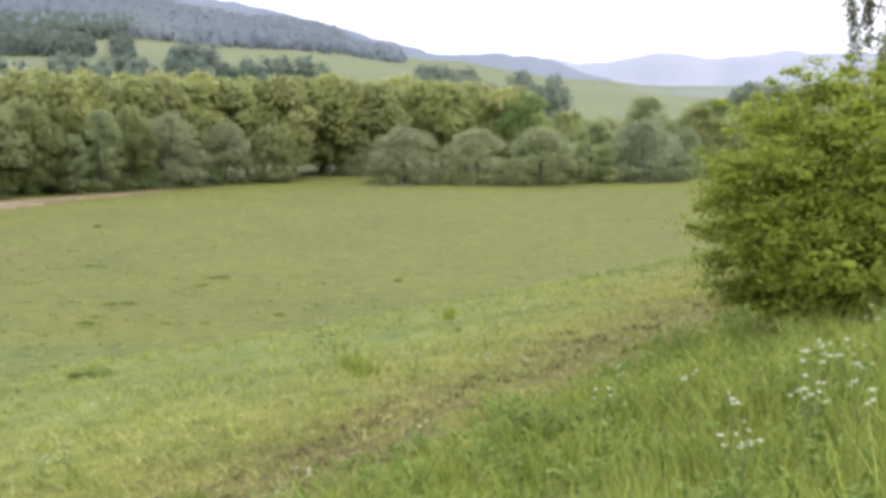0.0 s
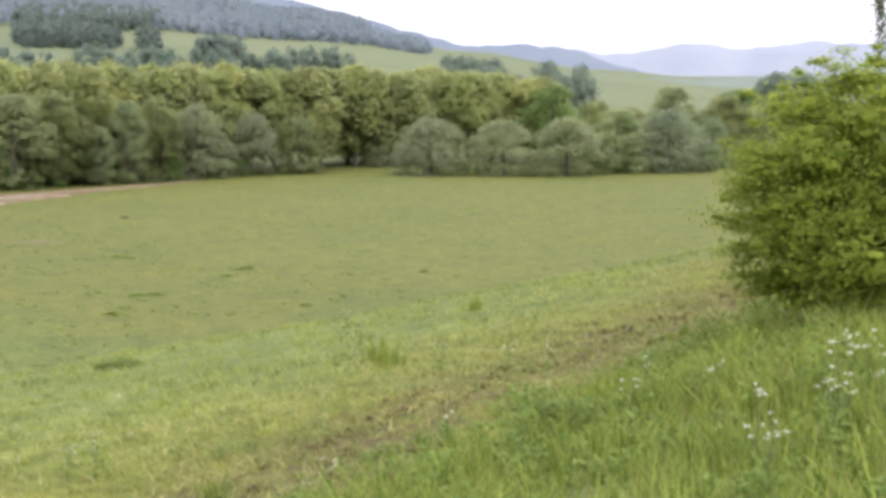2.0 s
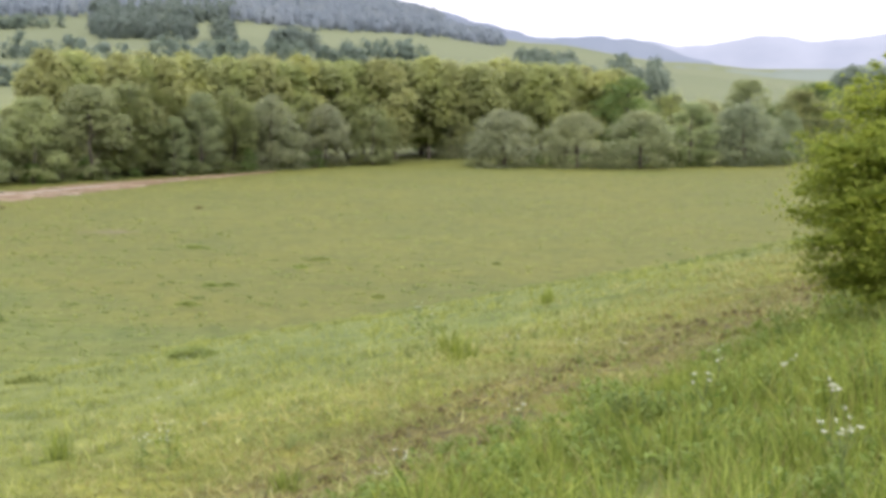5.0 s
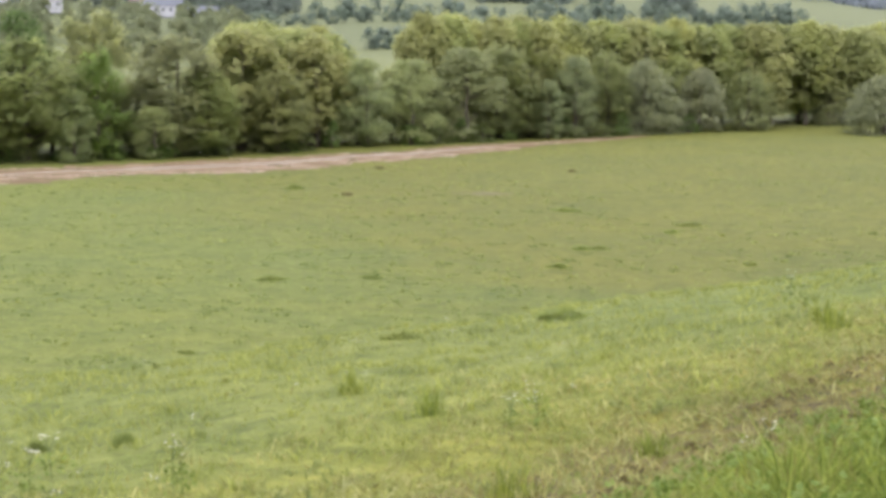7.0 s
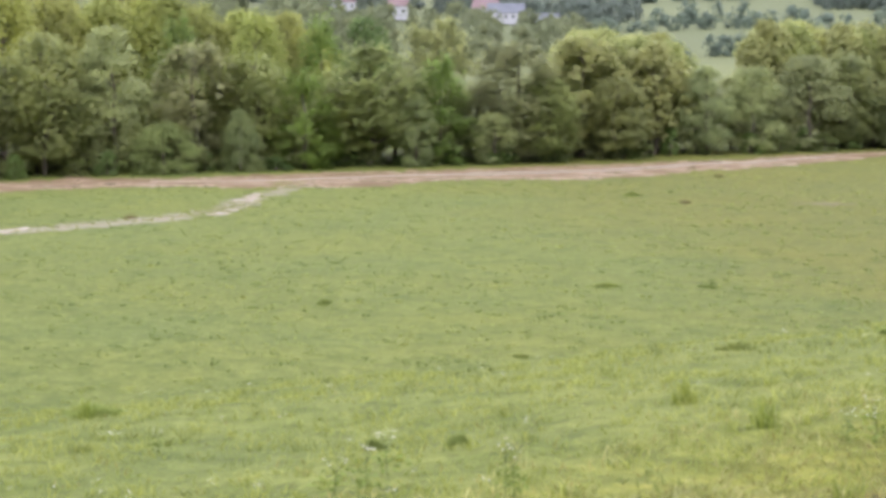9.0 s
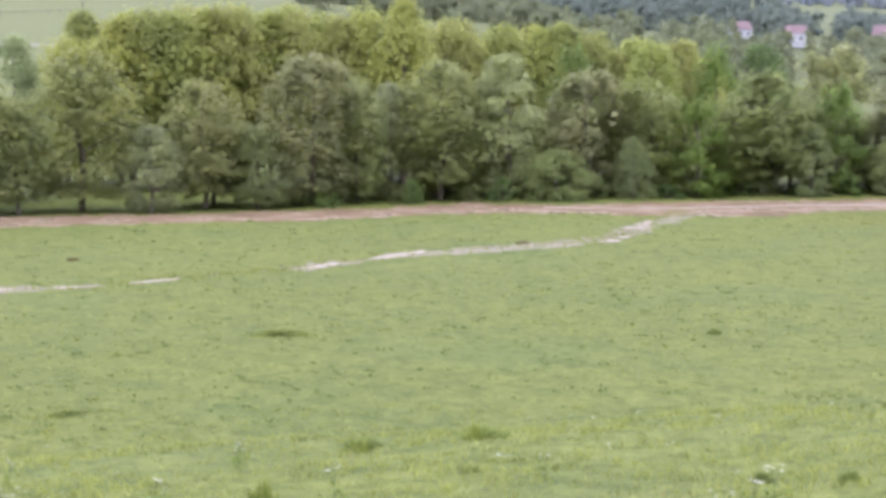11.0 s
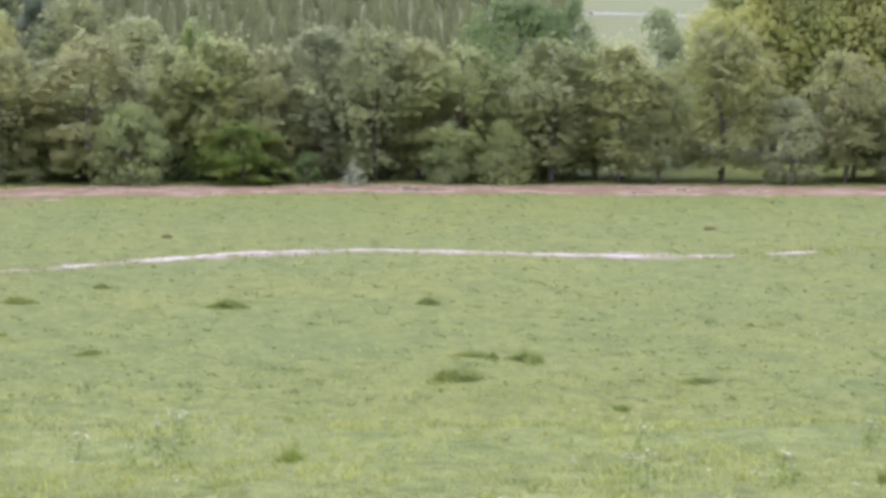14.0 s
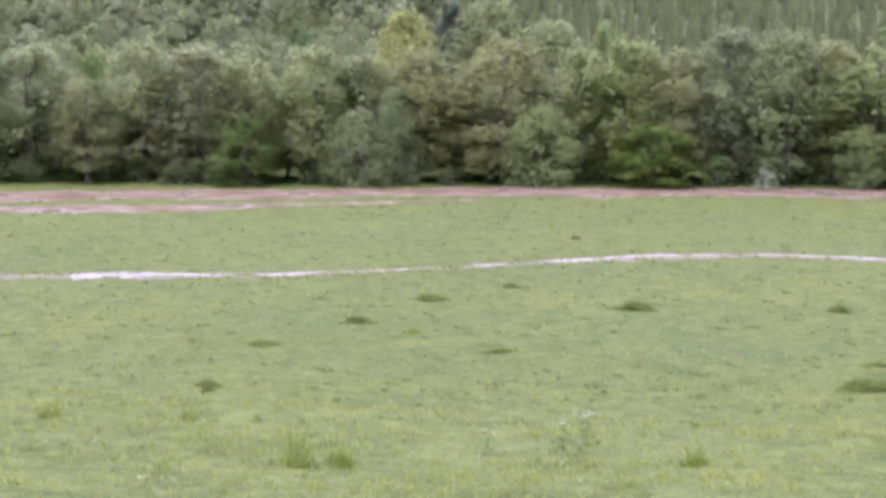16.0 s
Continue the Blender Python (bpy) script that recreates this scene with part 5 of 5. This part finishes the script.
for i, (px, py) in enumerate([(-156.4, 79.6), (-133.0, 124.8), (-43.6, 241.6), (-68.8, 240.5), (-76.2, 253.1), (-61.8, 203.0), (-107.7, 163.0)]):
    if i == 0:
        mole = make_mound(3)
        mole.matrix_basis = pose(px, py, 0.0)
    else:
        copy_thing(mole, Matrix.LocRotScale((px, py, 0.0), Euler((0, 0, i)), (1.2, 0.9 + 0.1 * i, 0.9)))

# clods and hoof-trodden lumps on the track
k = 1400
along, across = np.repeat(g.uniform(-14, 46, k // 8), 8) + g.normal(size=k) * 0.35, np.repeat(g.normal(size=k // 8) * 0.85, 8) + g.normal(size=k) * 0.16
x, y = -2.3 + 0.405 * along - 0.914 * across, 24.9 + 0.914 * along + 0.405 * across
z = surface(x, y)
size = 0.02 + 0.1 * g.random(k) ** 2.2
octa = np.array([[1, 0, 0], [0, 1, 0], [-1, 0, 0], [0, -1, 0], [0, 0, 0.7], [0, 0, -0.4]])
v = (np.stack([x, y, z], 1)[:, None] + octa[None] * size[:, None, None] * g.uniform(0.6, 1.5, (k, 6, 3))).reshape(-1, 3)
tri = np.array([[0, 1, 4], [1, 2, 4], [2, 3, 4], [3, 0, 4], [1, 0, 5], [2, 1, 5], [3, 2, 5], [0, 3, 5]])
kk = 17000
sa, sb = g.uniform(-14, 46, kk), g.normal(size=kk) * 2.0 + 1.0
sx, sy = -2.3 + 0.405 * sa - 0.914 * sb, 24.9 + 0.914 * sa + 0.405 * sb
sv, sf = blades(sx, sy, g.uniform(0.04, 0.16, kk), g.uniform(0.015, 0.035, kk), g, 1.6)
tagged(mesh_object("trampled_grass", sv, sf, STRAW), "flattened straw-coloured grass on the trodden track", "grass", kind="stuff")
# bleached stalks lie in loose wisps, most of them on the lower side of the track
kk = 800
sa, sb = g.uniform(-14, 46, kk), g.normal(size=kk) * 2.4 + 2.2
sa, sb = np.repeat(sa, 14) + g.normal(size=14 * kk) * 0.24, np.repeat(sb, 14) + g.normal(size=14 * kk) * 0.16
sx, sy = -2.3 + 0.405 * sa - 0.914 * sb, 24.9 + 0.914 * sa + 0.405 * sb
sv, sf = blades(sx, sy, g.uniform(0.07, 0.2, len(sx)), g.uniform(0.018, 0.042, len(sx)), g, 1.5)
tagged(mesh_object("bleached_grass", sv, sf, BLEACHED), "wisps of bleached grass trodden flat beside the track", "grass", kind="stuff")
kk = 20000
sa, sb = g.uniform(-14, 46, kk), g.normal(size=kk) * 1.5
sx, sy = -2.3 + 0.405 * sa - 0.914 * sb, 24.9 + 0.914 * sa + 0.405 * sb
keep = patchy(sx, sy, 1.1, 11.0) > -0.02
sv, sf = blades(sx[keep], sy[keep], g.uniform(0.05, 0.16, keep.sum()), g.uniform(0.02, 0.04, keep.sum()), g, 0.9)
tagged(mesh_object("track_grass", sv, sf, TURF), "sparse short grass left on the trodden track", "grass", kind="stuff")
tagged(mesh_object("trodden_clods", v, (tri[None] + 6 * np.arange(k)[:, None, None]).reshape(-1, 3), CLOD), "lumps of trodden brown earth on the cattle track", "earth", kind="stuff")


# ---- cow parsley ----
def make_parsley(seed):
    h = np.random.default_rng(seed)
    root = new("cow_parsley")
    tagged(root, "white-flowering cow parsley standing in the grass", "wildflower", "cow parsley")
    bm = bmesh.new()
    fork = Vector((h.normal() * 0.03, h.normal() * 0.03, 0.55))
    tube(bm, (0, 0, -0.05), fork, 0.008, 0.006, 5)
    heads = []
    for i in range(5):
        a = 2 * math.pi * i / 5 + h.normal() * 0.5
        top = fork + Vector((math.cos(a) * h.uniform(0.03, 0.15), math.sin(a) * h.uniform(0.03, 0.15), h.uniform(0.18, 0.4)))
        tube(bm, fork, top, 0.005, 0.003, 4)
        heads.append(top)
    stem = part("stem", bm, STEM, root)
    for top in heads:
        k = int(h.integers(6, 15))
        a, r = h.uniform(0, 6.28, k), np.sqrt(h.random(k)) * h.uniform(0.02, 0.06)
        c = np.stack([np.cos(a) * r + top.x, np.sin(a) * r + top.y, top.z + 0.02 - r * r * 6 + h.normal(size=k) * 0.004], 1)
        v, f = cards(h, c, h.normal(size=(k, 3)) * 0.35 + np.array([0, 0, 1.0]), 0.015 * h.uniform(0.7, 1.3, k), 0.9)
        rays = [[4 * q, 4 * q + 1, len(v)] for q in range(k)]
        mesh_object("flower_head", np.concatenate([v, [[top.x, top.y, top.z - 0.01]]]), f.tolist() + rays, PETAL, stem)
    k = 26
    c = h.normal(size=(k, 3)) * np.array([0.12, 0.12, 0.13]) + np.array([0, 0, 0.32])
    v, f = cards(h, c, unit(h, k) + np.array([0, 0, 0.5]), 0.12, 0.5)
    mesh_object("foliage", v, f, HERB, root)
    return root


BANK_FLOWERS = [(2.1, 22.4, 0.8), (1.7, 20.0, 0.8), (3.5, 17.9, 1.0), (3.6, 18.1, 1.0), (3.8, 18.2, 1.0), (3.9, 17.9, 1.0), (3.2, 16.5, 0.9), (3.2, 16.6, 0.8), (2.5, 16.4, 0.8), (2.2, 13.8, 0.8), (5.4, 23.6, 0.9), (2.3, 14.4, 0.8), (3.3, 15.2, 0.8), (2.7, 20.6, 0.7)]
SLOPE_FLOWERS = [(-2.8, 43.5, 0.8), (-2.4, 41.6, 0.8), (-0.5, 34.1, 0.6), (0.7, 32.3, 0.5), (1.3, 31.3, 0.5), (-0.3, 24.8, 0.4), (-1.9, 21.7, 0.3), (-5.7, 26.7, 0.5), (-5.2, 26.3, 0.5), (-11.7, 23.5, 0.6), (-9.2, 22.5, 0.7), (-9.1, 22.6, 0.7), (-5.5, 27.7, 0.5), (-1.6, 20.9, 0.5), (-19.6, 24.1, 0.6), (-24.2, 26.9, 0.6), (-22.1, 22.7, 0.5), (-18.2, 28.3, 0.5), (-12.0, 24.8, 0.6)]
BROW_FLOWERS = [(-33.0, 16.5, 0.8), (-33.3, 17.2, 0.8), (-31.2, 15.9, 0.8), (-31.7, 15.3, 0.6), (-22.3, 19.7, 0.6), (-22.5, 22.9, 0.5), (-22.5, 19.5, 0.6), (-25.6, 28.4, 0.6), (-34.4, 17.7, 0.8), (-34.0, 15.3, 0.5), (-29.7, 7.4, 0.4), (-42.1, 13.6, 0.5), (-24.4, 27.0, 0.6), (-12.1, 23.3, 0.6), (-17.5, 21.0, 0.5), (-28.0, 24.5, 0.6)]
parsley = [make_parsley(400 + i) for i in range(5)]
for i, (px, py, h) in enumerate(BANK_FLOWERS + SLOPE_FLOWERS + BROW_FLOWERS):
    m = Matrix.LocRotScale((px, py, float(surface(np.array([px]), np.array([py]))[0])), Euler((0, 0, i * 1.7)), (0.75 + 0.06 * (i * 7 % 9), 0.75 + 0.06 * (i * 7 % 9), h / 0.9))
    if i < 5:
        parsley[i].matrix_basis = m
    else:
        copy_thing(parsley[i % 5], m)
# nearly every flower on the slope is a small loose head: too many to count
x, y = sector(g, 420, 10, 80, 22, 50, 0.6)
keep = patchy(x, y, 0.25, 8.0) > 0.12
x, y = x[keep], y[keep]
c = np.repeat(np.stack([x, y, surface(x, y) + g.uniform(0.15, 0.4, len(x))], 1), 5, 0) + g.normal(size=(5 * len(x), 3)) * np.array([0.05, 0.05, 0.02])
v, f = cards(g, c, g.normal(size=c.shape) * 0.4 + np.array([0, 0, 1.0]), 0.03, 1.0)
tagged(mesh_object("small_flowers", v, f, PETAL), "small white flowers scattered over the slope", "wildflowers", kind="stuff")


# ---- village ----
def make_house(az, d, long, deep, wall, rise, turn, roofing, label, sink=0.0):
    px, py = polar(az, d)
    root = new("house")
    root.matrix_basis = pose(px, py, float(land_height(px, py)) - sink, 0, 0, turn)
    tagged(root, label, "house", "village houses")
    bm = bmesh.new()
    bmesh.ops.create_cube(bm, size=1)
    bmesh.ops.scale(bm, vec=(long, deep, wall + 1), verts=bm.verts)
    bmesh.ops.translate(bm, vec=(0, 0, (wall - 1) / 2), verts=bm.verts)
    a = [bm.verts.new((sx * long / 2, sy * deep / 2, wall)) for sx in (-1, 1) for sy in (-1, 1)]
    tops = [bm.verts.new((sx * long / 2, 0, wall + rise * 0.95)) for sx in (-1, 1)]
    bm.faces.new((a[0], a[1], tops[0]))
    bm.faces.new((a[2], tops[1], a[3]))
    ob = part("wall", bm, PLASTER, root)
    ob.data.shade_flat()
    bm = bmesh.new()
    eave = 0.4
    for sy in (-1, 1):
        lo = [(sx * (long / 2 + eave), sy * (deep / 2 + eave), wall - 0.2) for sx in (-1, 1)]
        hi = [(sx * (long / 2 + eave), 0, wall + rise) for sx in (-1, 1)]
        q = [bm.verts.new(p) for p in (lo[0], lo[1], hi[1], hi[0])]
        bm.faces.new(q)
    bmesh.ops.solidify(bm, geom=bm.faces[:], thickness=0.22)
    ob = part("roof", bm, roofing, root)
    ob.data.shade_flat()
    for sy in (-1, 1):
        for i in range(max(2, int(long / 3))):
            bm = bmesh.new()
            bmesh.ops.create_cube(bm, size=1)
            bmesh.ops.scale(bm, vec=(1.3, 0.12, 1.6), verts=bm.verts)
            at = Vector((-long / 2 + long * (i + 0.5) / max(2, int(long / 3)), sy * (deep / 2 + 0.03), wall * 0.55))
            bmesh.ops.translate(bm, vec=at, verts=bm.verts)
            ob = part("window", bm, PLASTER, root)
            ob.data.shade_flat()
            bm = bmesh.new()
            bmesh.ops.create_cube(bm, size=1)
            bmesh.ops.scale(bm, vec=(1.05, 0.06, 1.35), verts=bm.verts)
            bmesh.ops.translate(bm, vec=at + Vector((0, sy * 0.06, 0)), verts=bm.verts)
            pane = part("pane", bm, PANE, ob, "dark window pane")
            pane.data.shade_flat()


make_house(25.5, 880, 8.5, 7.5, 5.5, 3.5, 30, ROOFTILE, "white plastered house with a pale red roof", -1.5)
make_house(22.3, 900, 17, 9, 4.5, 4.5, 20, SLATE, "long white house with a grey roof", -1.0)
make_house(22.9, 930, 12, 8, 5, 4.5, 15, ROOFTILE, "white house with a faded red roof", -1.0)
make_house(27.1, 890, 8, 7, 4.5, 3.5, 60, ROOFTILE, "small white house among dark trees", -1.5)
make_house(21.2, 880, 14, 8, 4, 3.5, 10, SLATE, "low farm building with a grey roof", 0.0)
make_house(37.4, 1350, 16, 9, 5, 4, 40, SLATE, "pale farm building on the hill edge")


# ---- a farm track, a fence and a pole on the hill field ----
GRAVEL = plain_material("pale_gravel", (0.17, 0.175, 0.115), (0.26, 0.26, 0.2), 0.8, 0.9)


def hill_strip(line, wide, mat, name, label, category):
    verts, faces = [], []
    for (a0, d0), (a1, d1) in zip(line, line[1:]):
        for i in range(24):
            f = i / 23
            a, d = a0 + (a1 - a0) * f, d0 + (d1 - d0) * f
            for o in (-wide / 2, wide / 2):
                px, py = polar(a, d + o * (1 + 0.3 * noise.noise(Vector((a * 3, d, 1)))))
                verts.append((px, py, float(land_height(px, py)) + 0.12))
    for i in range(len(verts) // 2 - 1):
        faces.append((2 * i, 2 * i + 1, 2 * i + 3, 2 * i + 2))
    tagged(mesh_object(name, verts, faces, mat, smooth=True), label, category, kind="structure")


hill_strip([(53.5, 431), (50.4, 437), (48.4, 439.5), (46.4, 441)], 2.2, GRAVEL, "farm_track", "pale farm track across the hill field", "track")


def make_post(az, d, tall, thick, name, label, group):
    px, py = polar(az, d)
    root = new(name)
    root.matrix_basis = pose(px, py, float(land_height(px, py)), 1.5, -1.0, az * 7)
    tagged(root, label, "post", group)
    bm = bmesh.new()
    tube(bm, (0, 0, -0.3), (0, 0, tall), thick, thick * 0.8, 8)
    part("shaft", bm, BARK, root)
    bm = bmesh.new()
    tube(bm, (0, 0, tall), (0, 0, tall + thick * 0.6), thick * 0.8, thick * 0.2, 8)
    part("top", bm, BARK, root)


make_post(46.4, 527, 4.6, 0.16, "wooden_pole", "weathered wooden pole on the hill field", "")
def make_fence(line, gap):
    root = new("field_fence")
    tagged(root, "low weathered wooden fence across the hill field", "fence")
    spots = []
    for (a0, d0), (a1, d1) in zip(line, line[1:]):
        k = max(1, int(abs(a1 - a0) / gap))
        spots += [(a0 + (a1 - a0) * i / k, d0 + (d1 - d0) * i / k) for i in range(k)]
    tops = []
    for a, d in spots:
        px, py = polar(a, d)
        z = float(land_height(px, py))
        bm = bmesh.new()
        tube(bm, (px, py, z - 0.2), (px, py, z + 1.1), 0.07, 0.06, 6)
        part("fence_post", bm, BARK, root)
        tops.append((px, py, z + 0.85))
    for p, q in zip(tops, tops[1:]):
        bm = bmesh.new()
        tube(bm, p, q, 0.06, 0.06, 5)
        part("rail", bm, BARK, root)


make_fence([(46.4, 524), (49.75, 488), (51.7, 469), (54.4, 449)], 0.32)
